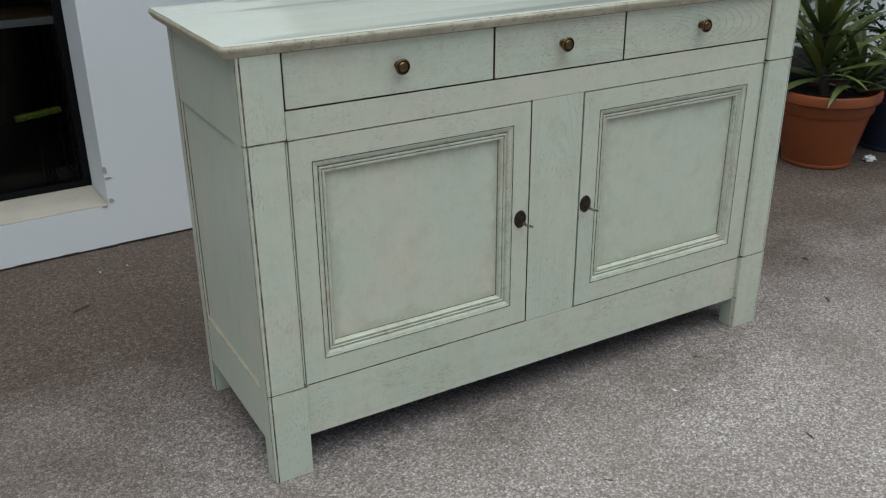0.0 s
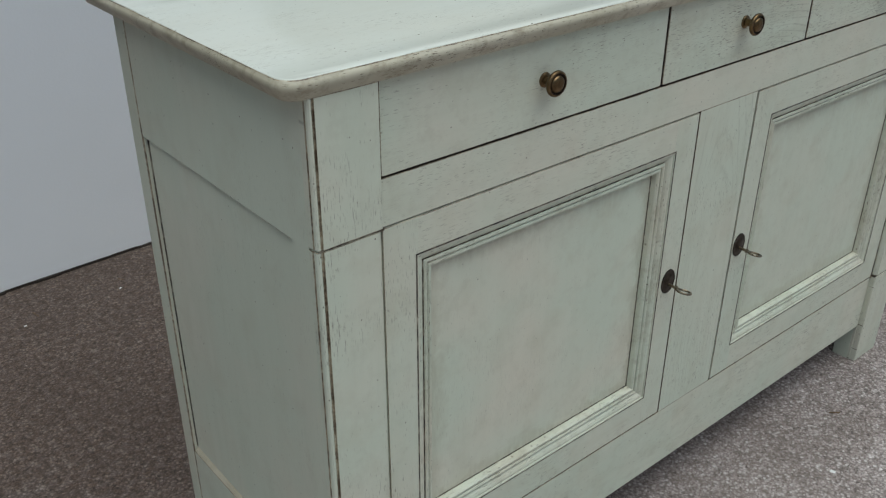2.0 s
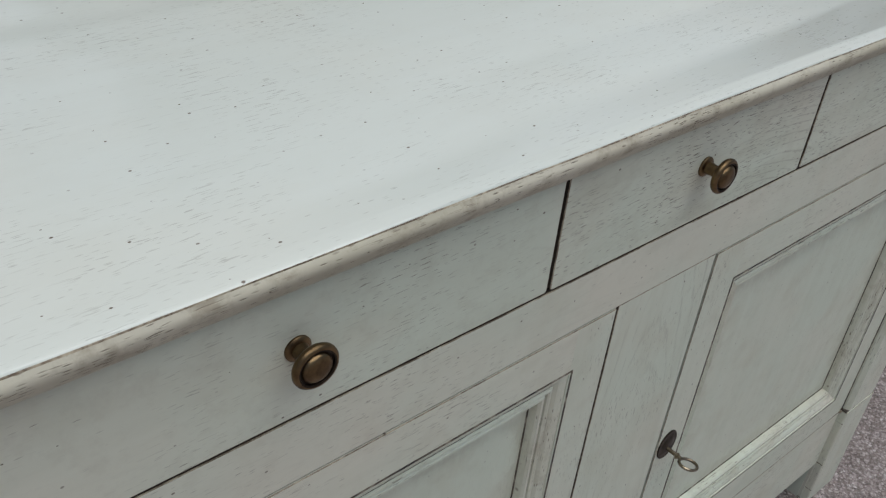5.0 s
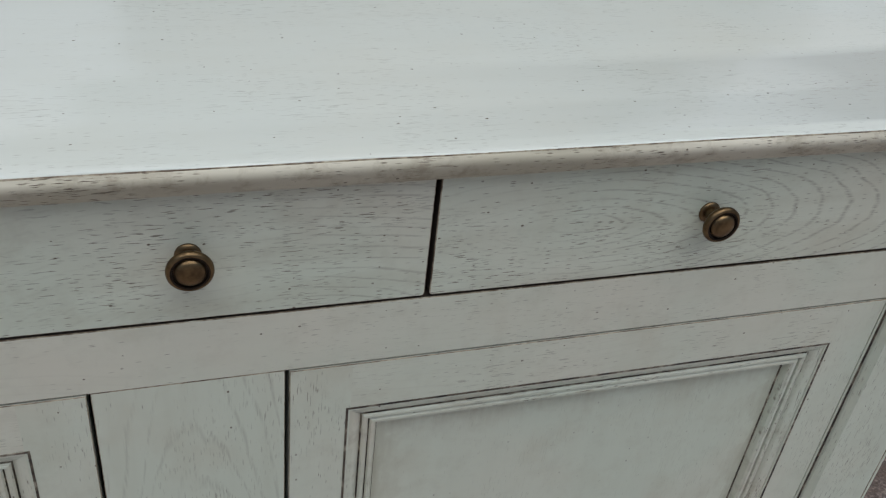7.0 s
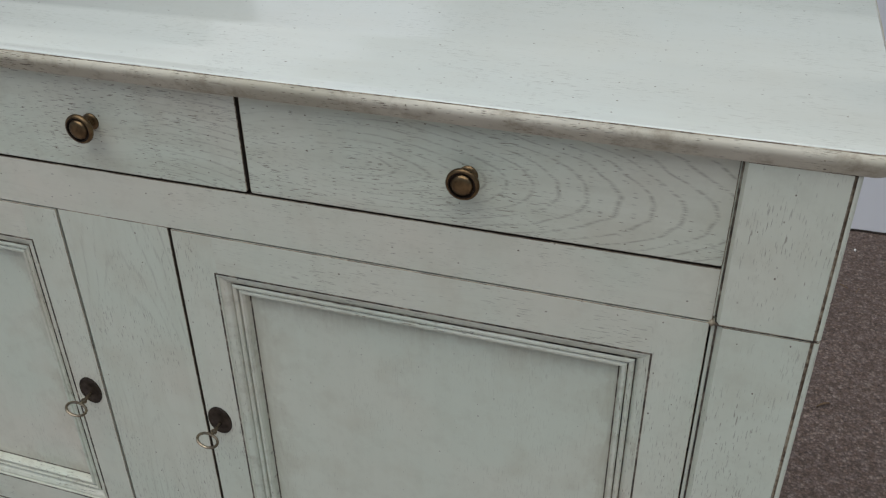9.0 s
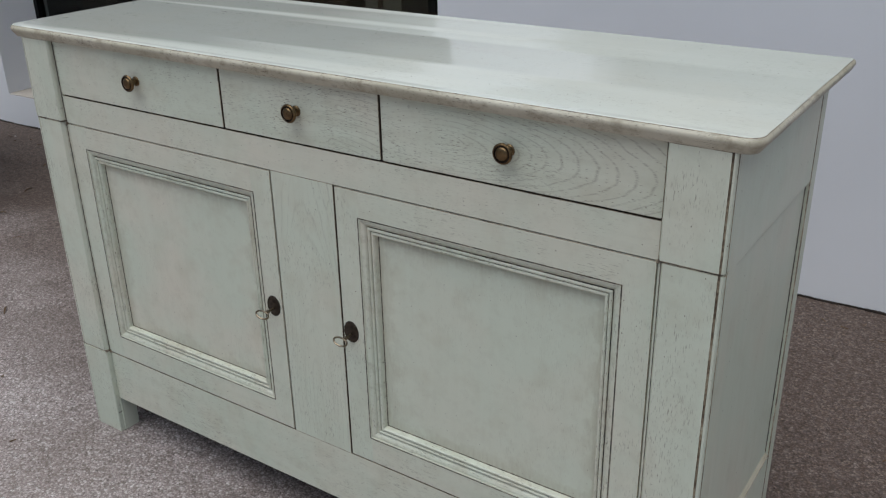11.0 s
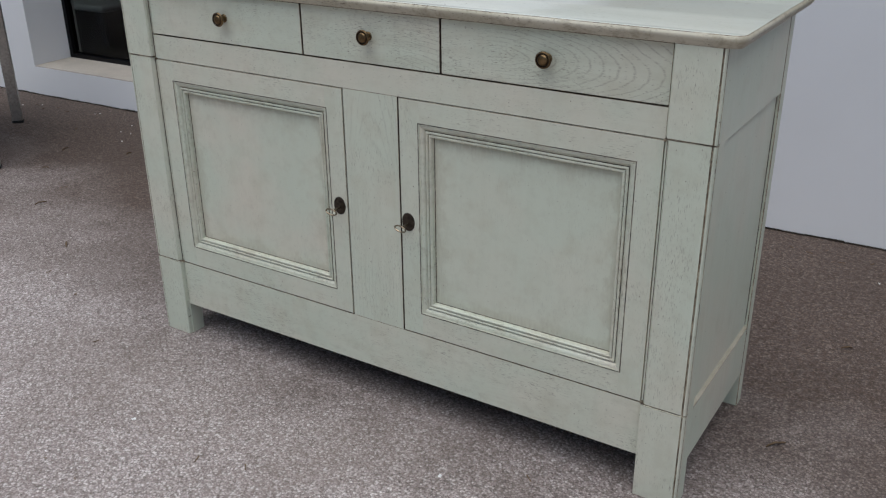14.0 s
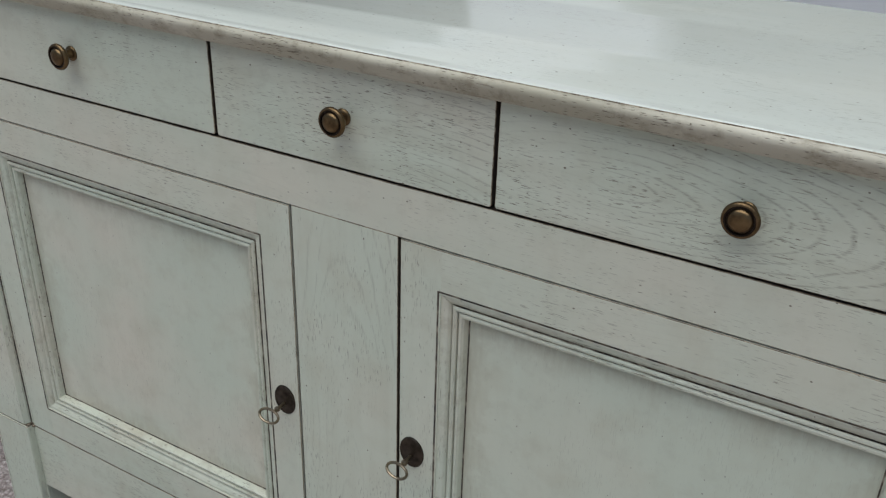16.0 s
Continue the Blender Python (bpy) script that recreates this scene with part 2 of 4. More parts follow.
def brass(name, colour, dark, rough):
    m = Nodes(name, rough, 1.0)
    n = m.noise(m.scaled(1, 1, 1), 90, 4)
    m.colour(m.mix(m.span(n, 0.35, 0.75), colour, dark))
    m.rough(m.span(n, 0.3, 0.8, rough - 0.06, rough + 0.15))
    m.bump(n, 0.08, 0.0004)
    return m.mat


BRASS = brass("aged_brass", (0.20, 0.135, 0.068), (0.07, 0.046, 0.025), 0.36)
BRASS_DARK = brass("blackened_brass", (0.05, 0.038, 0.028), (0.02, 0.016, 0.012), 0.5)
IRON = brass("dark_bronze", (0.085, 0.07, 0.055), (0.03, 0.025, 0.02), 0.42)
KEY_METAL = brass("worn_nickel", (0.30, 0.25, 0.175), (0.13, 0.105, 0.075), 0.3)
STEEL = brass("brushed_steel", (0.5, 0.47, 0.43), (0.34, 0.31, 0.28), 0.38)


def aggregate():
    """Exposed-aggregate concrete: washed pebbles of a few millimetres in grey-brown mortar."""
    m = Nodes("exposed_aggregate_concrete", 0.75)
    flat = m.scaled(1, 1, 1)
    warped = m.tree.nodes.new("ShaderNodeVectorMath")
    warped.operation = "ADD"
    wob = m.tree.nodes.new("ShaderNodeTexNoise")
    wob.inputs["Scale"].default_value = 90
    m.put(wob.inputs["Vector"], flat)
    scl = m.tree.nodes.new("ShaderNodeVectorMath")
    scl.operation = "SCALE"
    scl.inputs["Scale"].default_value = 0.004
    m.put(scl.inputs[0], wob.outputs["Color"])
    m.put(warped.inputs[0], flat)
    m.put(warped.inputs[1], scl.outputs[0])
    v = warped.outputs[0]
    big = m.cells(v, 165)
    small = m.cells(v, 330)
    tone = m.tree.nodes.new("ShaderNodeSeparateColor")
    m.put(tone.inputs[0], big["Color"])
    tone2 = m.tree.nodes.new("ShaderNodeSeparateColor")
    m.put(tone2.inputs[0], small["Color"])
    stops = ((0.0, (0.05, 0.038, 0.034)), (0.24, (0.23, 0.182, 0.166)), (0.6, (0.42, 0.362, 0.345)), (0.86, (0.58, 0.52, 0.50)), (1.0, (0.88, 0.84, 0.81)))
    stone = m.mix(0.5, m.ramp(tone.outputs[0], stops), m.ramp(tone2.outputs[0], stops))
    joint = m.span(big["Distance"], 0.42, 0.72)
    colour = m.mix(m.math("MULTIPLY", joint, 0.65), stone, (0.14, 0.12, 0.108))
    stain = m.noise(flat, 1.7, 4)
    colour = m.mix(m.span(stain, 0.38, 0.66, 0.0, 0.4), colour, (0.15, 0.115, 0.093))
    blot = m.noise(flat, 16, 4, 0.65)
    colour = m.mix(m.span(blot, 0.55, 0.75, 0.0, 0.25), colour, (0.12, 0.098, 0.083))
    # film of brown soil washed along the house, uneven edge, plus painted-in shade
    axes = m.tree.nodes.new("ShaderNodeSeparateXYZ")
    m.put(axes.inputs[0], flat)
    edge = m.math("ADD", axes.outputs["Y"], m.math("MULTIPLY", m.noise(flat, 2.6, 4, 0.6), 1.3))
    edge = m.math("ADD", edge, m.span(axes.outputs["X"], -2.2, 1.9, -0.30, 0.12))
    soil_shade = m.math("MULTIPLY", m.span(edge, 0.42, 1.3), m.span(m.noise(flat, 60, 3), 0.3, 0.6, 0.78, 1.0))
    soiled_shaded = m.tree.nodes.new("ShaderNodeVectorMath")
    soiled_shaded.operation = "MULTIPLY"
    m.put(soiled_shaded.inputs[0], colour)
    soiled_shaded.inputs[1].default_value = (0.27, 0.21, 0.165)
    colour = m.mix(soil_shade, colour, soiled_shaded.outputs[0])
    m.colour(colour)
    relief = m.math("ADD", m.span(big["Distance"], 0.1, 0.7, 1.0, 0.0), m.span(small["Distance"], 0.1, 0.7, 0.4, 0.0))
    m.bump(relief, 0.42, 0.003)
    return m.mat


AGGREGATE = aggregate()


def plaster_wall():
    m = Nodes("white_wall_plaster", 0.85)
    n = m.noise(m.scaled(1, 1, 1), 2.2, 4)
    g = m.noise(m.scaled(1, 1, 1), 160, 3)
    m.colour(m.mix(m.span(n, 0.4, 0.75, 0.0, 0.35), (0.82, 0.822, 0.828), (0.74, 0.74, 0.743)))
    m.bump(m.math("ADD", g, m.math("MULTIPLY", n, 2.0)), 0.25, 0.0012)
    return m.mat


WALL = plaster_wall()


def plain(name, colour, rough=0.6, metal=0.0, vary=0.25, scale=8.0, bump=0.1):
    m = Nodes(name, rough, metal)
    n = m.noise(m.scaled(1, 1, 1), scale, 4)
    g = m.noise(m.scaled(1, 1, 1), scale * 14, 2)
    dark = tuple(c * (1 - vary) for c in colour)
    m.colour(m.mix(m.span(m.math("ADD", m.math("MULTIPLY", n, 0.7), m.math("MULTIPLY", g, 0.3)), 0.35, 0.65), colour, dark))
    m.bump(g, bump, 0.001)
    return m.mat


SILL = plain("beige_stone", (0.50, 0.45, 0.385), 0.7, vary=0.18)
ALU = plain("black_aluminium", (0.004, 0.004, 0.005), 0.35, vary=0.2)
ALU.node_tree.nodes["Principled BSDF"].inputs["Specular IOR Level"].default_value = 0.15
TERRACOTTA = plain("terracotta_plastic", (0.28, 0.07, 0.02), 0.4, vary=0.22, scale=5)
SOIL = plain("dark_potting_soil", (0.035, 0.025, 0.018), 0.95, vary=0.5, scale=40, bump=0.6)
BLUE_GLAZE = plain("dark_blue_glaze", (0.035, 0.045, 0.085), 0.3, vary=0.35)
GREY_POT = plain("slate_grey_plastic", (0.06, 0.065, 0.08), 0.55, vary=0.3)
BARK = plain("yucca_bark", (0.12, 0.095, 0.075), 0.9, vary=0.5, scale=35, bump=0.6)
TEAK = plain("oiled_teak", (0.23, 0.115, 0.055), 0.55, vary=0.45, scale=14)
RUBBER = plain("black_rubber", (0.015, 0.015, 0.015), 0.7)
# near-black room surfaces: the interior's lack of light is put into their colour
ROOM_WALL = plain("unlit_room_plaster", (0.012, 0.011, 0.010), 0.9)
ROOM_FLOOR = plain("unlit_room_floor", (0.012, 0.010, 0.008), 0.5)
BROWN_WOOD = plain("brown_wood", (0.20, 0.13, 0.075), 0.55, vary=0.4)
PALE_WOOD = plain("pale_board", (0.42, 0.37, 0.28), 0.7)
WHITE_TOP = plain("white_laminate", (0.62, 0.64, 0.65), 0.45, vary=0.1)
LIME = plain("lime_green_streak", (0.27, 0.32, 0.045), 0.5, vary=0.4, scale=30)
PAPER = plain("crumpled_white_paper", (0.78, 0.78, 0.76), 0.8)
DRY_LEAF = plain("dry_brown_leaf", (0.17, 0.11, 0.06), 0.85, vary=0.5, scale=60)


def leaf_material(name, light, dark):
    m = Nodes(name, 0.42)
    info = m.tree.nodes.new("ShaderNodeObjectInfo")
    n = m.noise(m.scaled(1, 1, 1), 9, 3)
    v = m.math("ADD", m.math("MULTIPLY", n, 0.6), m.math("MULTIPLY", info.outputs["Random"], 0.45))
    m.colour(m.mix(m.span(v, 0.2, 0.85), light, dark))
    return m.mat


LEAF = leaf_material("yucca_leaf", (0.15, 0.17, 0.045), (0.025, 0.05, 0.014))
LEAF_DARK = leaf_material("dark_strap_leaf", (0.05, 0.085, 0.03), (0.02, 0.04, 0.015))


def glass():
    m = Nodes("window_glass", 0.02)
    m.shader.inputs["Transmission Weight"].default_value = 1.0
    m.shader.inputs["Base Color"].default_value = (0.26, 0.28, 0.27, 1)
    m.shader.inputs["IOR"].default_value = 1.22
    return m.mat


GLASS = glass()


# ---- building helpers ----
def thing(name, at, label, category, group="", kind=""):
    ob = new(name)
    ob.empty_display_size = 0.1
    ob.location = at
    return tagged(ob, label, category, group, kind)


def part(name, bm, material, parent=None, label="", smooth=False):
    """Links a bmesh, in world metres, as one mesh under a thing or part."""
    me = bpy.data.meshes.new(name)
    bmesh.ops.recalc_face_normals(bm, faces=bm.faces)
    bm.to_mesh(me)
    bm.free()
    for mt in (material if isinstance(material, (list, tuple)) else [material]):
        me.materials.append(mt)
    if smooth:
        for p in me.polygons:
            p.use_smooth = True
        me.set_sharp_from_angle(angle=radians(38))
    ob = new(name, me)
    if parent is not None:
        ob.parent = parent
        if parent.type == "EMPTY":
            ob.matrix_parent_inverse = parent.matrix_basis.inverted()
    return tagged(ob, label)


def add_box(bm, x0, x1, y0, y1, z0, z1, bevel=0.0, segments=2, edge=0, where=None, sides=0):
    made = bmesh.ops.create_cube(bm, size=1.0)
    vs = made["verts"]
    for v in vs:
        v.co = Vector((x0 + (v.co.x + 0.5) * (x1 - x0), y0 + (v.co.y + 0.5) * (y1 - y0), z0 + (v.co.z + 0.5) * (z1 - z0)))
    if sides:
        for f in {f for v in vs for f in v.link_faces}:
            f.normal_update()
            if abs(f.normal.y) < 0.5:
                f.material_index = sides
    if bevel:
        es = [e for e in {e for v in vs for e in v.link_edges} if where is None or where((e.verts[0].co + e.verts[1].co) / 2)]
        bmesh.ops.bevel(bm, geom=es, offset=bevel, segments=segments, profile=0.5, affect="EDGES", material=edge)
    return bm


def box(*a, **k):
    return add_box(bmesh.new(), *a, **k)


def add_prism(bm, outline, z0, z1, chamfer=0.0, worn=()):
    """An upright prism over an outline of (x, y), with its top and bottom rims drawn in by chamfer."""
    c = Vector((sum(p[0] for p in outline) / len(outline), sum(p[1] for p in outline) / len(outline)))

    def ring(z, inset):
        out = []
        for x, y in outline:
            d = Vector((x, y)) - c
            d = d * (1 - inset / max(d.length, 1e-6))
            out.append(bm.verts.new((c.x + d.x, c.y + d.y, z)))
        return out

    rings = [ring(z0, chamfer), ring(z0 + chamfer, 0), ring(z1 - chamfer, 0), ring(z1, chamfer)] if chamfer else [ring(z0, 0), ring(z1, 0)]
    n = len(outline)
    for a, b in zip(rings, rings[1:]):
        for i in range(n):
            f = bm.faces.new((a[i], a[(i + 1) % n], b[(i + 1) % n], b[i]))
            f.material_index = 1 if i in worn or (chamfer and (a is rings[0] or b is rings[-1])) else 0
    bm.faces.new(list(reversed(rings[0])))
    bm.faces.new(rings[-1])
    return bm


def lathe(bm, profile, m, segments=32, materials=None):
    """Turns (height, radius) rows round the z axis of the pose m."""
    rings = []
    for h, r in profile:
        if r < 1e-6:
            rings.append([bm.verts.new(m @ Vector((0, 0, h)))])
        else:
            rings.append([bm.verts.new(m @ Vector((r * math.cos(2 * math.pi * i / segments), r * math.sin(2 * math.pi * i / segments), h))) for i in range(segments)])
    for k, (a, b) in enumerate(zip(rings, rings[1:])):
        for i in range(segments):
            j = (i + 1) % segments
            vs = [a[i % len(a)], a[j % len(a)], b[j % len(b)], b[i % len(b)]]
            vs = list(dict.fromkeys(vs))
            if len(vs) > 2:
                f = bm.faces.new(vs)
                if materials:
                    f.material_index = materials[k]
    return bm


def tube(bm, points, radius, sides=8, closed=False):
    rings = []
    n = len(points)
    for i, p in enumerate(points):
        p = Vector(p)
        a = Vector(points[(i - 1) % n] if closed or i else points[0])
        b = Vector(points[(i + 1) % n] if closed or i < n - 1 else points[-1])
        d = (b - a).normalized()
        u = d.orthogonal().normalized() if not rings else (last - d * last.dot(d)).normalized()
        last = u
        w = d.cross(u)
        rings.append([bm.verts.new(p + radius * (u * math.cos(2 * math.pi * k / sides) + w * math.sin(2 * math.pi * k / sides))) for k in range(sides)])
    pairs = list(zip(rings, rings[1:])) + ([(rings[-1], rings[0])] if closed else [])
    for a, b in pairs:
        for k in range(sides):
            bm.faces.new((a[k], a[(k + 1) % sides], b[(k + 1) % sides], b[k]))
    if not closed:
        bm.faces.new(list(reversed(rings[0])))
        bm.faces.new(rings[-1])
    return bm


# ---- the ground ----
def build_ground():
    bm = bmesh.new()
    # fine squares near the sideboard, wide ones out to the horizon, in one sheet
    lines = [-900, -200, -60, -20, -9] + [i * 0.5 for i in range(-12, 13)] + [9, 20, 60, 200, 900]
    grid = [[bm.verts.new((x, y, 0.0)) for x in lines] for y in lines]
    for j in range(len(lines) - 1):
        for i in range(len(lines) - 1):
            bm.faces.new((grid[j][i], grid[j][i + 1], grid[j + 1][i + 1], grid[j + 1][i]))
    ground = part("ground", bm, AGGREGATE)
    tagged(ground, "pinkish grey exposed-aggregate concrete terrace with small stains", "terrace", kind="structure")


build_ground()

# ---- the house ----
HOUSE = pose(0, 1.605, 0, 0, 0, 2.0)    # the facade turns a little against the sideboard
SILL_Z = 0.16
GLASS_IN = 0.265


def house_box(u0, u1, d0, d1, z0, z1, bevel=0.0):
    bm = box(u0, u1, d0, d1, z0, z1, bevel=bevel)
    bm.transform(HOUSE)
    return bm


# openings along the facade: from, to, bottom, top
OPENINGS = [(-4.75, -3.06, SILL_Z, 2.25), (-2.70, -0.018, SILL_Z, 2.25), (0.545, 2.70, 0.985, 2.25)]
WALL_DEPTH = 0.33


def build_facade():
    bm = bmesh.new()
    # wall carried up to 5.4 m, out of view, to block sky light
    us = sorted({-7.0, 8.0, *[o[0] for o in OPENINGS], *[o[1] for o in OPENINGS]})
    for a, b in zip(us, us[1:]):
        hole = next((o for o in OPENINGS if o[0] <= a and b <= o[1]), None)
        if hole:
            add_box(bm, a, b, 0, WALL_DEPTH, -0.05, hole[2])
            add_box(bm, a, b, 0, WALL_DEPTH, hole[3], 5.448)
        else:
            add_box(bm, a, b, 0, WALL_DEPTH, -0.05, 5.448)
    bmesh.ops.remove_doubles(bm, verts=bm.verts, dist=0.0005)
    bm.transform(HOUSE)
    wall = part("wall_north", bm, WALL)
    tagged(wall, "white rendered house wall with deep window reveals", "wall", kind="structure")
    # unseen rest of the house, added to close the rooms and shade the terrace
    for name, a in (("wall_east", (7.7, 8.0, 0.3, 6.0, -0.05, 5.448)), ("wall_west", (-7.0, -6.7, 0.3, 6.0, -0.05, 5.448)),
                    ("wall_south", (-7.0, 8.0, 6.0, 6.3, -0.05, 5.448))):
        tagged(part(name, house_box(*a), ROOM_WALL), "plain room wall coloured near-black in place of dim light", "wall", kind="structure")
    tagged(part("floor", house_box(-6.7, 7.7, 0.33, 6.0, -0.05, 0.02), ROOM_FLOOR), "room floor behind the windows, near-black in place of dim light", "floor", kind="structure")
    # unseen ceiling, set high so the worktop's reflection of the room stays dark
    tagged(part("ceiling", house_box(-6.7, 7.7, 0.33, 6.0, 4.9, 5.1), ROOM_WALL), "unseen near-black ceiling, set high to keep worktop reflections dark", "ceiling", kind="structure")
    # unseen roof slab; its eave is added to shade the terrace
    tagged(part("roof", house_box(-7.3, 8.3, -0.28, 6.6, 5.45, 5.65), WALL), "unseen white roof slab with a small eave, added to shade the terrace", "roof", kind="structure")


build_facade()


def seam():
    bm = bmesh.new()
    rng = random.Random(2)
    u = -6.5
    while u < 7.5:
        w = rng.uniform(0.03, 0.09)
        add_box(bm, u, u + w, -rng.uniform(0.004, 0.010), 0.0, -0.01, rng.uniform(0.003, 0.007))
        u += w
    bm.transform(HOUSE)
    tagged(part("trim", bm, SOIL), "dark dirt seam where wall meets terrace", "seam", kind="structure")


seam()


def build_window(index, u0, u1, z0, z1, panes):
    w = thing("window_%d" % index, HOUSE @ Vector(((u0 + u1) / 2, GLASS_IN, z0)), "large dark window with slim black aluminium frame in a white reveal", "window", kind="structure")
    t = 0.028
    bm = bmesh.new()
    add_box(bm, u0, u1, GLASS_IN - 0.02, GLASS_IN + 0.03, z0, z0 + t, 0.002)
    add_box(bm, u0, u1, GLASS_IN - 0.02, GLASS_IN + 0.03, z1 - t, z1, 0.002)
    add_box(bm, u0, u0 + t, GLASS_IN - 0.02, GLASS_IN + 0.03, z0 + t, z1 - t, 0.002)
    add_box(bm, u1 - t, u1, GLASS_IN - 0.02, GLASS_IN + 0.03, z0 + t, z1 - t, 0.002)
    step = (u1 - u0) / panes
    for i in range(1, panes):
        add_box(bm, u0 + i * step - 0.03, u0 + i * step + 0.03, GLASS_IN - 0.02, GLASS_IN + 0.03, z0 + t, z1 - t, 0.002)
    bm.transform(HOUSE)
    part("window_frame", bm, ALU, w)
    for i in range(panes):
        a = u0 + i * step + (t if i == 0 else 0.03)
        b = u0 + (i + 1) * step - (t if i == panes - 1 else 0.03)
        bm = box(a, b, GLASS_IN, GLASS_IN + 0.008, z0 + t, z1 - t)
        bm.transform(HOUSE)
        p = part("pane", bm, GLASS, w)
        p.visible_shadow = False
    # the sill slab lies on the masonry and stops at the wall's face
    bm = box(u0 + 0.002, u1 - 0.002, 0.001, GLASS_IN - 0.02, z0 - 0.02, z0 + 0.006, bevel=0.003)
    bm.transform(HOUSE)
    part("window_sill", bm, SILL, w, "beige stone sill")


for i, (a, b, c, d) in enumerate(OPENINGS):
    build_window(i + 1, a, b, c, d, (1, 2, 1)[i])


# ---- the sideboard ----
W = 1.55
EDGE_LEFT, EDGE_RIGHT = -0.001, 1.556      # outer faces of the two ends
BODY_BACK = 0.480
Z_TOP = 1.014
Z_UNDER = 0.9892
DOOR_LO, DOOR_HI = 0.231, 0.806
DRAWER_LO, DRAWER_HI = 0.8722, 0.9862
RAIL_LO = 0.096

sideboard = thing("sideboard", (W / 2, 0.24, 0), "pale sage-green limewashed oak sideboard with drawers and panelled doors", "sideboard")


def worktop():
    """The board with its rounded nose on the front and sides and its rounded front corners."""
    x0, x1, y0, y1 = -0.027, 1.582, -0.0175, 0.504
    bm = bmesh.new()
    # height, distance outwards from the upper rim, material of the band up to the next row
    nose = [(Z_TOP, 0.0, 0), (Z_TOP - 0.0010, 0.0014, 2), (Z_TOP - 0.0022, 0.0017, 1), (Z_TOP - 0.0042, 0.0040, 1), (Z_TOP - 0.0075, 0.0052, 1), (Z_TOP - 0.0108, 0.0048, 1),
            (Z_TOP - 0.0145, 0.0026, 1), (Z_TOP - 0.0182, 0.0004, 1), (Z_TOP - 0.0215, -0.0018, 1), (Z_TOP - 0.0238, -0.0034, 1), (Z_UNDER, -0.0046, 1)]
    radius = 0.022

    def outline(out, row):
        pts = [(x0 - out, y1 - (y1 - y0 - radius) * k / 16) for k in range(16)]
        for k in range(9):
            a = math.pi + k * math.pi / 16
            pts.append((x0 + radius + (radius + out) * math.cos(a), y0 + radius + (radius + out) * math.sin(a)))
        pts += [(x0 + radius + (x1 - x0 - 2 * radius) * k / 60, y0 - out) for k in range(1, 60)]
        for k in range(9):
            a = 1.5 * math.pi + k * math.pi / 16
            pts.append((x1 - radius + (radius + out) * math.cos(a), y0 + radius + (radius + out) * math.sin(a)))
        pts += [(x1 + out, y0 + radius + (y1 - y0 - radius) * k / 16) for k in range(1, 17)]
        wobble = 0.0 if row == 0 else 0.0007

        def shifted(x, y):
            n = noise.noise(Vector((x * 9, y * 9, row * 0.35))) + 0.5 * noise.noise(Vector((x * 31, y * 31, row * 0.5)))
            return (x + wobble * n * (-1 if x < 0.7 else 1) * (0 if x0 + 0.03 < x < x1 - 0.03 else 1), y - wobble * n * (1 if y < 0.02 else 0))

        return [shifted(x, y) for x, y in pts]

    rings = [[bm.verts.new((x, y, z)) for x, y in outline(o, r)] for r, (z, o, _) in enumerate(nose)]
    top = bm.faces.new(rings[0])
    top.material_index = 0
    for (a, b, row) in zip(rings, rings[1:], nose):
        for i in range(len(a) - 1):
            f = bm.faces.new((a[i], a[i + 1], b[i + 1], b[i]))
            f.material_index = row[2]
    bm.faces.new([r[0] for r in rings] + [r[-1] for r in reversed(rings)])
    bm.faces.new(rings[-1])
    part("worktop", bm, [PAINT_TOP, NOSE, WORN], sideboard, "glossy pale painted top with a worn rounded nose", smooth=True)


worktop()


def carcass():
    bm = bmesh.new()
    add_box(bm, 0.03, 1.52, 0.026, BODY_BACK - 0.02, 0.13, 0.975)
    part("carcass", bm, RAW_OAK, sideboard, "unpainted brown inner box")
    part("back_panel", box(0.03, 1.52, BODY_BACK - 0.018, BODY_BACK - 0.004, 0.10, 0.98), RAW_OAK, sideboard, "raw brown back boards")


carcass()


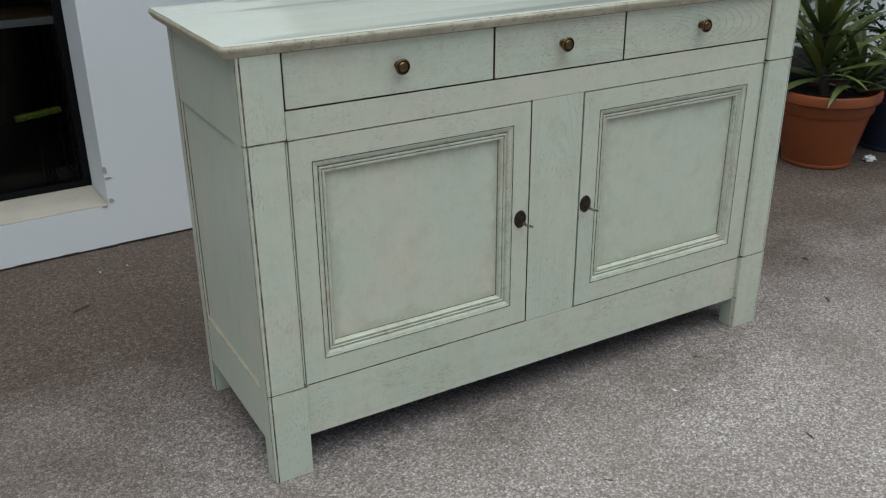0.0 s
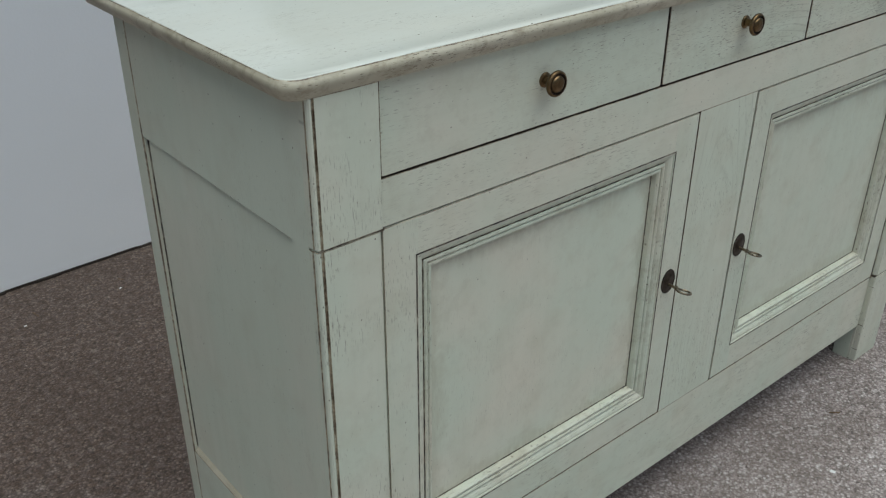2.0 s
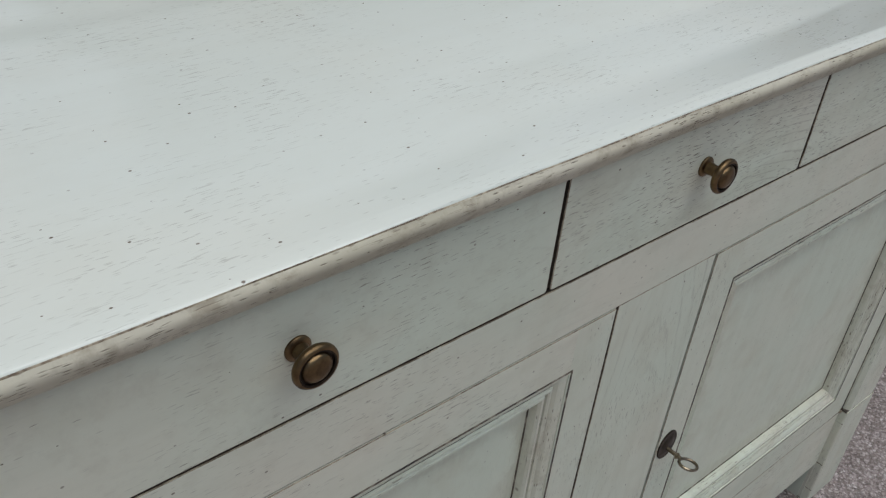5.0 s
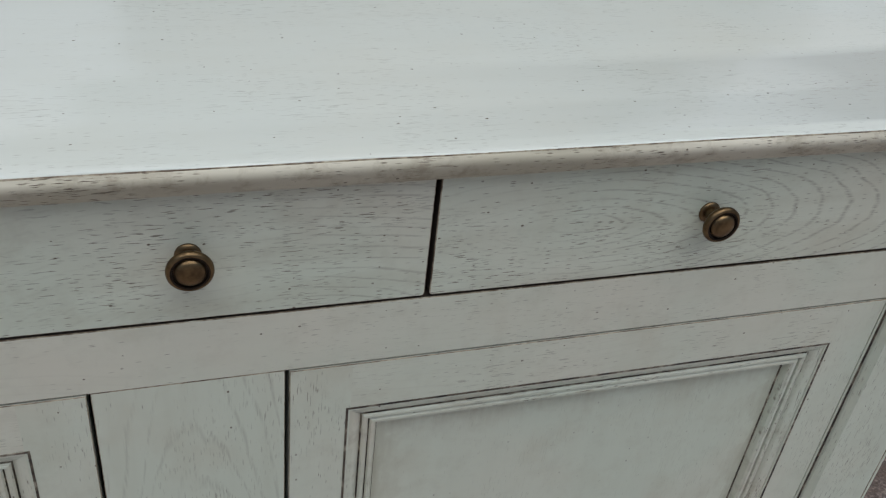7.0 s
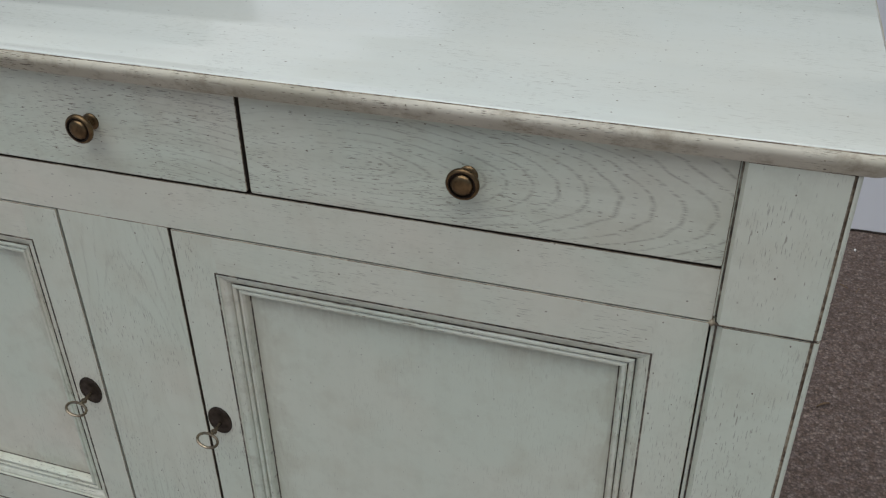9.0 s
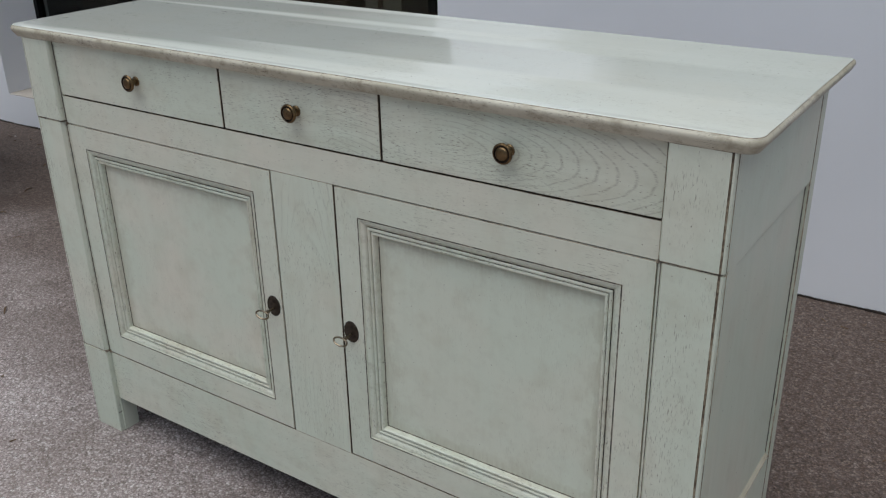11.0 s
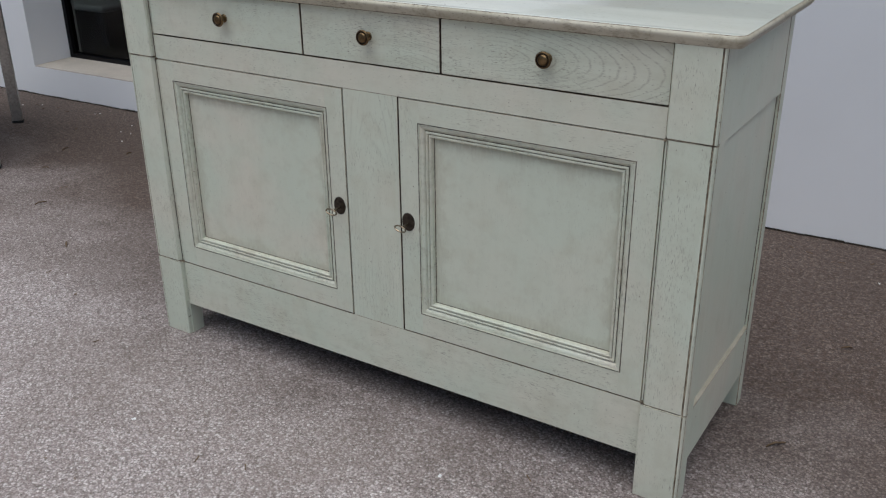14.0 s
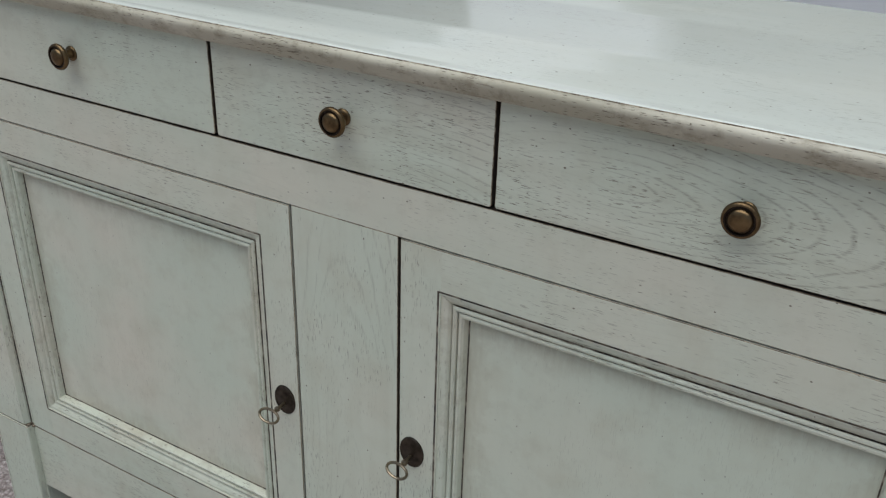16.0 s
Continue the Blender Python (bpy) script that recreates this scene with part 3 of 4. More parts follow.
def corner_post(left):
    """A corner post in three lengths parted by fine grooves, with a bead on its outer corner."""
    flip = 1 if left else -1
    edge = EDGE_LEFT if left else EDGE_RIGHT
    wide = 0.0935 - EDGE_LEFT if left else EDGE_RIGHT - (W - 0.0935)

    def at(x, y):
        return (edge + flip * x, y)

    def section(z0, z1, front, bead, inner):
        bm = bmesh.new()
        k = bead / 0.0105
        pts = [at(0.0, 0.006), at(0.0, front + 0.0088 * k), at(0.0016, front + 0.0082 * k), at(0.0016, front + 0.0070 * k), at(0.0004, front + 0.0062 * k),
               at(0.0010, front + 0.0030), at(0.0028, front + 0.0009), at(0.0052 * k, front + 0.0012), at(0.0062 * k, front + 0.0034), at(0.0076 * k, front + 0.0034), at(0.0082 * k, front),
               at(wide - 0.0005 - inner, front), at(wide - 0.0005 - inner * 0.55, front + inner * 0.75), at(wide - 0.0005 - inner * 0.5, 0.0005), at(wide, 0.0005), at(wide, 0.006)]
        add_prism(bm, pts, z0, z1, 0.0009, worn=(1, 2, 3, 7, 8, 9))
        return bm

    side = "outer corner post with a beaded edge"
    post = part("corner_post", section(0.8138, Z_UNDER, -0.0125, 0.0105, 0.006), [PAINT_V, WORN], sideboard, side)
    part("shaft", section(0.2342, 0.8112, -0.0112, 0.012, 0.010), [PAINT_V, WORN], post)
    part("foot", section(0.0, 0.2318, -0.0125, 0.0105, 0.003), [PAINT_V, WORN], post, "square foot")
    part("side_stile", box(*sorted((at(0.0004, 0)[0], at(wide, 0)[0])), 0.0062, 0.0422, 0.0, Z_UNDER), PAINT_SIDE, post)
    # wax in the two joints and along the bead
    bm = bmesh.new()
    for z in (0.8125, 0.2330):
        add_box(bm, *sorted((at(0.004, 0)[0], at(wide - 0.0025, 0)[0])), -0.0104, 0.006, z - 0.0014, z + 0.0014)
    for za, zb, step in ((0.236, 0.810, wide - 0.0056), (0.815, 0.987, wide - 0.0036)):
        add_box(bm, *sorted((at(step, 0)[0], at(step + 0.0021, 0)[0])), -0.0006, 0.004, za, zb)
    part("groove_wax", bm, WAX_LINE, post, "dark wax in the fine grooves")
    bm = bmesh.new()
    for za, zb, front, k in ((0.005, 0.231, -0.0125, 1.0), (0.236, 0.810, -0.0112, 1.143), (0.815, 0.987, -0.0125, 1.0)):
        add_box(bm, *sorted((at(0.0063 * k, 0)[0], at(0.0075 * k, 0)[0])), front + 0.0024, front + 0.006, za, zb)
    part("bead_wax", bm, WORN, post, "brown wax along the bead")


corner_post(True)
corner_post(False)


def back_post(x0, x1, y0):
    part("back_post", box(x0, x1, y0, BODY_BACK, 0.0, Z_UNDER, bevel=0.002, edge=1), [PAINT_SIDE, WORN], sideboard, "plain rear post and foot")


back_post(EDGE_LEFT, EDGE_LEFT + 0.04, 0.444)
back_post(EDGE_RIGHT - 0.04, EDGE_RIGHT, 0.444)


def side(left):
    """A framed end: top rail, bottom rail, front stile and a sunk panel."""
    def bx(a, b):
        return (EDGE_LEFT - 0.005 + a, EDGE_LEFT - 0.005 + b) if left else (EDGE_RIGHT + 0.005 - b, EDGE_RIGHT + 0.005 - a)

    part("side_rail", box(*bx(0.006, 0.03), 0.0423, 0.4438, 0.807, Z_UNDER, bevel=0.0012, edge=1, where=lambda p: p.z < 0.81 and 0.05 < p.y < 0.43), [PAINT_SIDE, WORN], sideboard)
    bm = bmesh.new()
    x = bx(0.006, 0.03)
    add_box(bm, *x, 0.0423, 0.4438, RAIL_LO, 0.226, 0.0012, edge=1, where=lambda p: 0.05 < p.y < 0.43)
    part("side_rail", bm, [PAINT_SIDE, WORN], sideboard)
    # sloped ledge of the lower rail, and the sunk panel
    bm = bmesh.new()
    o, i = (EDGE_LEFT + 0.0015, EDGE_LEFT + 0.0105) if left else (EDGE_RIGHT - 0.0015, EDGE_RIGHT - 0.0105)
    ledge = [bm.verts.new(v) for v in ((o, 0.042, 0.226), (o, 0.446, 0.226), (i, 0.446, 0.236), (i, 0.042, 0.236))]
    bm.faces.new(ledge)
    low = [bm.verts.new(v) for v in ((i, 0.042, 0.224), (i, 0.446, 0.224))]
    bm.faces.new((ledge[3], ledge[2], low[1], low[0]))
    bm.faces.new((ledge[0], ledge[1], low[1], low[0]))
    part("ledge", bm, PAINT_EDGE, sideboard, "worn sloped ledge below the side panel")
    part("side_panel", box(*bx(0.0125, 0.024), 0.036, 0.450, 0.224, 0.815), PAINT_SIDE, sideboard, "sunk plain side panel")
    bm = bmesh.new()
    add_box(bm, *bx(0.0112, 0.0132), 0.4410, 0.4445, 0.236, 0.807)
    add_box(bm, *bx(0.0118, 0.0132), 0.0418, 0.0432, 0.236, 0.807)
    add_box(bm, *bx(0.0118, 0.0132), 0.042, 0.444, 0.8056, 0.8072)
    part("groove_wax", bm, WAX_LINE, sideboard, "dark wax round the side panel")


side(True)
side(False)


def front_frame():
    a, b = 0.0935, W - 0.0935
    part("front_rail", box(a, b, 0.0, 0.024, DOOR_HI + 0.0018, DRAWER_LO - 0.0030, bevel=0.0007, edge=1, sides=2), [PAINT_H, WORN, STAIN_SHADE], sideboard, "rail between drawers and doors")
    part("bottom_rail", box(a, b, 0.0, 0.024, RAIL_LO, DOOR_LO - 0.0022, bevel=0.0007, edge=1, sides=2), [PAINT_PLAIN, WORN, STAIN_SHADE], sideboard)
    part("centre_stile", box(0.6985, 0.8484, 0.0, 0.024, DOOR_LO - 0.0022, DOOR_HI + 0.0018, bevel=0.0006, edge=1, sides=2), [PAINT_STILE, WORN, STAIN_SHADE], sideboard, "wide centre stile with visible oak grain")
    # thin sheet whose near-black colour stands in for shade behind the gaps
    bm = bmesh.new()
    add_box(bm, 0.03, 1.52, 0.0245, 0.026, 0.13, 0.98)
    part("gap_shade_sheet", bm, CAVITY_SHADE, sideboard, "near-black sheet painted in for the shade behind the gaps")


front_frame()


def knob(x, z, parent):
    m = pose(x, 0, z, 90, 0, 0)
    prof = [(0.0, 0.0), (0.0, 0.0098), (0.0022, 0.0098), (0.0034, 0.0088), (0.0042, 0.0062), (0.010, 0.0054), (0.0145, 0.0066), (0.0165, 0.0115), (0.0185, 0.0158), (0.0205, 0.0170),
            (0.0225, 0.0168), (0.0242, 0.0155), (0.0246, 0.0140), (0.0242, 0.0128), (0.0226, 0.0124), (0.0226, 0.0112), (0.0246, 0.0106), (0.0262, 0.0086), (0.0270, 0.0050), (0.0273, 0.0)]
    mats = [0] * 12 + [1, 1, 1] + [0] * 5
    bm = lathe(bmesh.new(), prof, m, 40, mats)
    part("knob", bm, [BRASS, BRASS_DARK], parent, "turned aged-brass knob", smooth=True)


def drawer(x0, x1, kx, material):
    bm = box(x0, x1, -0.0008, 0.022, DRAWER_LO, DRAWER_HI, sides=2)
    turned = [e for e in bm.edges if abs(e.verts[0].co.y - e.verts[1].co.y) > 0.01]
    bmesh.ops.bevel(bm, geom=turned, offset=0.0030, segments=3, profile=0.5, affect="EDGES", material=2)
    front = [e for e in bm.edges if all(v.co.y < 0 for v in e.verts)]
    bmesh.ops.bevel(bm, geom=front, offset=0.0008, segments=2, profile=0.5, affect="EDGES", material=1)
    d = part("drawer", bm, [material, WORN, STAIN_SHADE], sideboard, "flush drawer front with eased corners")
    knob(kx, 0.932, d)


drawer(0.0958, 0.5881, 0.351, PAINT_PLAIN)
drawer(0.5924, 0.9608, 0.778, PAINT_MIDDLE)
drawer(0.9650, W - 0.0930, 1.209, PAINT_FLAME)


def moulding(bm, x0, x1, z0, z1, profile):
    """A mitred frame; profile rows: inwards, depth (y), material for sides, material for rails."""
    corners = []
    for w, y, *_ in profile:
        corners.append([bm.verts.new(v) for v in ((x0 + w, y, z0 + w), (x1 - w, y, z0 + w), (x1 - w, y, z1 - w), (x0 + w, y, z1 - w))])
    for k, (a, b) in enumerate(zip(corners, corners[1:])):
        for i in range(4):
            f = bm.faces.new((a[i], a[(i + 1) % 4], b[(i + 1) % 4], b[i]))
            f.material_index = 2 if profile[k][2] else (1 if i % 2 else 0)
    return bm


def door(x0, x1, mx0, mx1, mz0, mz1, lock_x, panel_paint):
    """A flush frame-and-panel door with a stepped moulding, an oval escutcheon and a key."""
    bm = bmesh.new()
    y0, y1 = -0.0004, 0.022

    def outer(p):
        rim = abs(p.x - x0) < 1e-4 or abs(p.x - x1) < 1e-4 or abs(p.z - DOOR_LO) < 1e-4 or abs(p.z - DOOR_HI) < 1e-4
        return rim and abs(p.y - y0) < 1e-4

    add_box(bm, x0, mx0 + 0.002, y0, y1, DOOR_LO, DOOR_HI, 0.0007, edge=1, where=outer)
    d = part("door", bm, [PAINT_V, WORN, STAIN_SHADE], sideboard, "flush panelled door with a key in its lock")
    part("door_stile", box(mx1 - 0.002, x1, y0, y1, DOOR_LO, DOOR_HI, bevel=0.0007, edge=1, where=outer), [PAINT_V, WORN, STAIN_SHADE], d)
    part("door_rail", box(mx0 + 0.002, mx1 - 0.002, y0, y1, mz1 - 0.002, DOOR_HI, bevel=0.0007, edge=1, where=outer), [PAINT_H, WORN, STAIN_SHADE], d)
    part("door_rail", box(mx0 + 0.002, mx1 - 0.002, y0, y1, DOOR_LO, mz0 + 0.002, bevel=0.0007, edge=1, where=outer), [PAINT_H, WORN, STAIN_SHADE], d)
    prof = [(0.0, -0.0006, 0), (0.0010, 0.0012, 0), (0.0022, 0.0010, 0), (0.0062, 0.0014, 0), (0.0100, 0.0034, 0), (0.0130, 0.0066, 0), (0.0138, 0.0082, 1), (0.0148, 0.0060, 0), (0.0162, 0.0044, 0),
            (0.0184, 0.0040, 0), (0.0204, 0.0054, 0), (0.0212, 0.0090, 1), (0.0222, 0.0072, 0), (0.0238, 0.0054, 0), (0.0266, 0.0054, 0), (0.0288, 0.0082, 0), (0.0298, 0.0125, 0), (0.0303, 0.0160, 1), (0.0324, 0.0173, 0)]
    part("moulding", moulding(bmesh.new(), mx0, mx1, mz0, mz1, prof), [PAINT_MOULD_H, PAINT_MOULD_V, WAX_LINE], d, "stepped moulding with dark wax in its quirks")
    bm = bmesh.new()
    t = 0.0019
    for a in ((mx0 - t, mx0 + 0.0002, mz0 - t, mz1 + t), (mx1 - 0.0002, mx1 + t, mz0 - t, mz1 + t), (mx0, mx1, mz1, mz1 + t), (mx0, mx1, mz0 - t, mz0)):
        add_box(bm, a[0], a[1], -0.0009, 0.002, a[2], a[3])
    part("groove_wax", bm, WAX_LINE, d, "dark wax line round the moulding")
    part("panel", box(mx0 + 0.030, mx1 - 0.030, 0.0170, 0.0225, mz0 + 0.030, mz1 - 0.030), panel_paint, d, "smooth recessed panel")
    hinge_x = x0 - 0.0014 if lock_x > (x0 + x1) / 2 else x1 + 0.0014
    for z in (DOOR_LO - 0.001, DOOR_HI + 0.001):
        part("hinge_pin", lathe(bmesh.new(), [(-0.001, 0.0), (-0.001, 0.0032), (0.0018, 0.0032), (0.0030, 0.0022), (0.0034, 0.0)], pose(hinge_x, 0, z, 90, 0, 0), 12), WORN, d, "small painted hinge knuckle", smooth=True)
    # escutcheon: an oval dome with a raised rim
    m = pose(lock_x, 0, 0.517, 90, 0, 0) @ Matrix.Diagonal((0.0172, 0.0225, 1, 1))
    esc = part("escutcheon", lathe(bmesh.new(), [(0, 1.0), (0.0014, 1.0), (0.0022, 0.95), (0.0018, 0.86), (0.0026, 0.6), (0.0034, 0.3), (0.0036, 0.0)], m, 32), IRON, d, "oval dark bronze escutcheon", smooth=True)
    bm = bmesh.new()
    tube(bm, [(lock_x, -0.001, 0.512), (lock_x, -0.0235, 0.512)], 0.0026, 10)
    lathe(bm, [(0.016, 0.0026), (0.017, 0.0042), (0.019, 0.0042), (0.020, 0.0026)], pose(lock_x, 0, 0.512, 90, 0, 0), 12)
    e = Vector((0.94, 0, -0.34))
    c = Vector((lock_x, -0.0345, 0.512))
    tube(bm, [c + e * 0.0135 * math.cos(a) + Vector((0, 0.0105, 0)) * math.sin(a) for a in (2 * math.pi * k / 28 for k in range(28))], 0.0019, 8, closed=True)
    part("key", bm, KEY_METAL, d, "small worn key with an oval ring bow", smooth=True)


door(0.0952, 0.6953, 0.1455, 0.6465, 0.288, 0.754, 0.672, PAINT_PANEL_WARM)
door(0.8522, 1.4548, 0.9030, 1.4030, 0.288, 0.754, 0.871, PAINT_PANEL)


# ---- the potted plants ----
def strap_leaf(bm, base, heading, pitch, length, width, droop, twist):
    """An arching strap leaf with a keel, tapered to a point."""
    n = 8
    p = Vector(base)
    a = pitch
    rows = []
    for i in range(n + 1):
        s = i / n
        d = Vector((math.cos(heading) * math.cos(a), math.sin(heading) * math.cos(a), math.sin(a)))
        sidev = Vector((-math.sin(heading), math.cos(heading), 0))
        up = sidev.cross(d)
        w = width * (0.45 + 0.55 * min(1, s * 5)) * (1 - s ** 2.4) + 0.0008
        tw = twist * s
        sv = sidev * math.cos(tw) + up * math.sin(tw)
        uv = sv.cross(d)
        rows.append([bm.verts.new(p - sv * w + uv * w * 0.3), bm.verts.new(p), bm.verts.new(p + sv * w + uv * w * 0.3)])
        p = p + d * (length / n)
        a -= droop / n * (0.4 + 1.3 * s)
    for r, q in zip(rows, rows[1:]):
        bm.faces.new((r[0], r[1], q[1], q[0]))
        bm.faces.new((r[1], r[2], q[2], q[1]))


def pot(name, x, y, scale, material, label, category="plant pot"):
    t = thing(name, (x, y, 0), label, category)
    s = scale
    prof = [(0.0, 0.0), (0.0, 0.142), (0.004, 0.150), (0.016, 0.152), (0.020, 0.150), (0.240, 0.200), (0.245, 0.207), (0.251, 0.210), (0.292, 0.216), (0.298, 0.229), (0.303, 0.234), (0.338, 0.236),
            (0.344, 0.232), (0.345, 0.222), (0.335, 0.217), (0.30, 0.208), (0.28, 0.204)]
    part("body", lathe(bmesh.new(), [(h * s, r * s) for h, r in prof], pose(x, y, 0), 56), material, t, smooth=True)
    bm = bmesh.new()
    n = 40
    c = bm.verts.new((x, y, 0.305 * s))
    ring = [bm.verts.new((x + 0.209 * s * math.cos(2 * math.pi * k / n), y + 0.209 * s * math.sin(2 * math.pi * k / n), 0.295 * s)) for k in range(n)]
    for k in range(n):
        bm.faces.new((c, ring[k], ring[(k + 1) % n]))
    part("soil", bm, SOIL, t, "dark potting soil")
    return t


def yucca(x, y, ground, heads, material, seed, label):
    rng = random.Random(seed)
    t = thing("yucca_plant", (x, y, ground), label, "potted plant")
    for hx, hy, hz, count, size in heads:
        bm = bmesh.new()
        pts = [(x + hx * k, y + hy * k, ground - 0.02 + (hz + 0.02) * k) for k in (0, 0.35, 0.7, 1.0)]
        tube(bm, pts, 0.021, 12)
        part("trunk", bm, BARK, t, "scarred woody stem")
        for i in range(count):
            k = i / count
            bm = bmesh.new()
            heading = i * 2.39996 + rng.uniform(-0.25, 0.25)
            pitch = radians(80 - 72 * (1 - k) + rng.uniform(-14, 14))
            base = (x + hx + 0.015 * math.cos(heading), y + hy + 0.015 * math.sin(heading), ground + hz - 0.09 * (1 - k))
            strap_leaf(bm, base, heading, pitch, size * rng.uniform(0.8, 1.15), rng.uniform(0.016, 0.024), rng.uniform(0.5, 1.5), rng.uniform(-0.7, 0.7))
            part("leaf", bm, material, t, smooth=True)
    return t


POT_X, POT_Y = 2.98, 0.945
pot("terracotta_pot", POT_X, POT_Y, 1.0, TERRACOTTA, "round terracotta-coloured plastic pot with a banded rim on the terrace")
yucca(POT_X, POT_Y, 0.302, [(-0.03, 0.02, 0.16, 30, 0.40), (0.12, -0.06, 0.10, 26, 0.36), (0.04, 0.10, 0.30, 30, 0.42)], LEAF, 3, "green yucca with arching strap leaves growing in the pot")
pot("blue_pot", 3.47, 0.92, 1.0, BLUE_GLAZE, "dark blue glazed pot beside the terracotta one")
yucca(3.47, 0.92, 0.302, [(0.0, 0.0, 0.14, 30, 0.42)], LEAF_DARK, 8, "dark green strap-leaved plant in the blue pot")
pot("grey_pot", 3.12, 1.36, 1.12, GREY_POT, "slate grey pot standing behind the terracotta pot")
yucca(3.12, 1.36, 0.336, [(0.0, 0.0, 0.22, 26, 0.40)], LEAF_DARK, 12, "shaded strap-leaved plant against the wall")


def shrub(x, y, height, width, label):
    """A dense evergreen shrub: a few stems and a ragged crown of many small leaves."""
    rng = random.Random(21)
    t = thing("evergreen_shrub", (x, y, 0), label, "shrub")
    ends = []
    for k in range(6):
        a = k * 1.05 + rng.uniform(-0.3, 0.3)
        top = Vector((x + 0.45 * width * math.cos(a), y + 0.45 * width * math.sin(a), height * rng.uniform(0.55, 0.8)))
        pts = [Vector((x, y, 0)).lerp(top, q) + Vector((0, 0, 0.12 * math.sin(math.pi * q))) for q in (0, 0.3, 0.6, 1)]
        part("limb", tube(bmesh.new(), pts, 0.016, 8), BARK, t)
        ends += pts[1:]
    verts, faces = [], []
    for k in range(3600):
        c = rng.choice(ends) + Vector((rng.gauss(0, 0.16 * width), rng.gauss(0, 0.16 * width), rng.gauss(0, 0.16 * height)))
        c.z = max(c.z, 0.12)
        q = Euler((rng.uniform(-1, 1), rng.uniform(-1, 1), rng.uniform(0, 6.3))).to_matrix()
        n, w = rng.uniform(0.035, 0.06), rng.uniform(0.012, 0.02)
        i = len(verts)
        verts += [c + q @ Vector(v) for v in ((0, 0, 0), (n * 0.5, w, 0.006), (n, 0, 0), (n * 0.5, -w, 0.006))]
        faces.append((i, i + 1, i + 2, i + 3))
    me = bpy.data.meshes.new("crown")
    me.from_pydata(verts, [], faces)
    me.materials.append(LEAF_DARK)
    crown = new("crown", me)
    crown.parent = t
    crown.matrix_parent_inverse = t.matrix_basis.inverted()


# added to shade the pots and give their leaves a dark backdrop
shrub(3.88, 1.02, 1.9, 1.15, "dark evergreen shrub added behind the potted plants as backdrop and shade")


def crumpled_paper():
    rng = random.Random(5)
    bm = bmesh.new()
    bmesh.ops.create_icosphere(bm, subdivisions=3, radius=0.032)
    for v in bm.verts:
        v.co *= 0.75 + 0.5 * noise.noise(v.co * 60)
        v.co.z = max(v.co.z * 0.55, -0.012)
    bm.transform(pose(3.17, 0.80, 0.0125, 0, 0, 35))
    p = part("crumpled_paper", bm, PAPER)
    tagged(p, "small crumpled scrap of white paper beside the pot", "paper scrap")


crumpled_paper()


# ---- outdoor table ----
def outdoor_table():
    m = pose(-2.31, 1.10, 0, 0, 0, -42.3)
    t = thing("outdoor_table", m.translation, "teak-topped outdoor table on flat steel legs near the wall", "table")
    length, width = 1.4, 0.75

    def placed(bm):
        bm.transform(m)
        return bm

    for lx in (0.0, width):
        for ly in (0.0, -length):
            leg = part("leg", placed(box(lx - 0.018, lx + 0.018, ly - 0.025, ly + 0.025, 0.008, 0.70, bevel=0.002)), STEEL, t, "flat brushed steel leg")
            part("rubber_foot", placed(box(lx - 0.020, lx + 0.020, ly - 0.027, ly + 0.027, 0.0, 0.012, bevel=0.002)), RUBBER, leg)
            bm = lathe(bmesh.new(), [(0, 0.006), (0.004, 0.006), (0.006, 0.003), (0.006, 0)], pose(lx + 0.018, ly, 0.655, 0, 90, 0), 12)
            part("bolt", placed(bm), RUBBER, leg, "dark bolt head")
    part("apron", placed(box(-0.02, width + 0.02, -length + 0.012, -length + 0.034, 0.63, 0.70, bevel=0.002)), TEAK, t)
    part("apron", placed(box(-0.02, width + 0.02, -0.034, -0.012, 0.63, 0.70, bevel=0.002)), TEAK, t)
    for k in range(8):
        w = (width + 0.10) / 8
        part("slat", placed(box(-0.05 + k * w, -0.05 + (k + 1) * w - 0.006, -length - 0.06, 0.06, 0.70, 0.726, bevel=0.003)), TEAK, t)


outdoor_table()


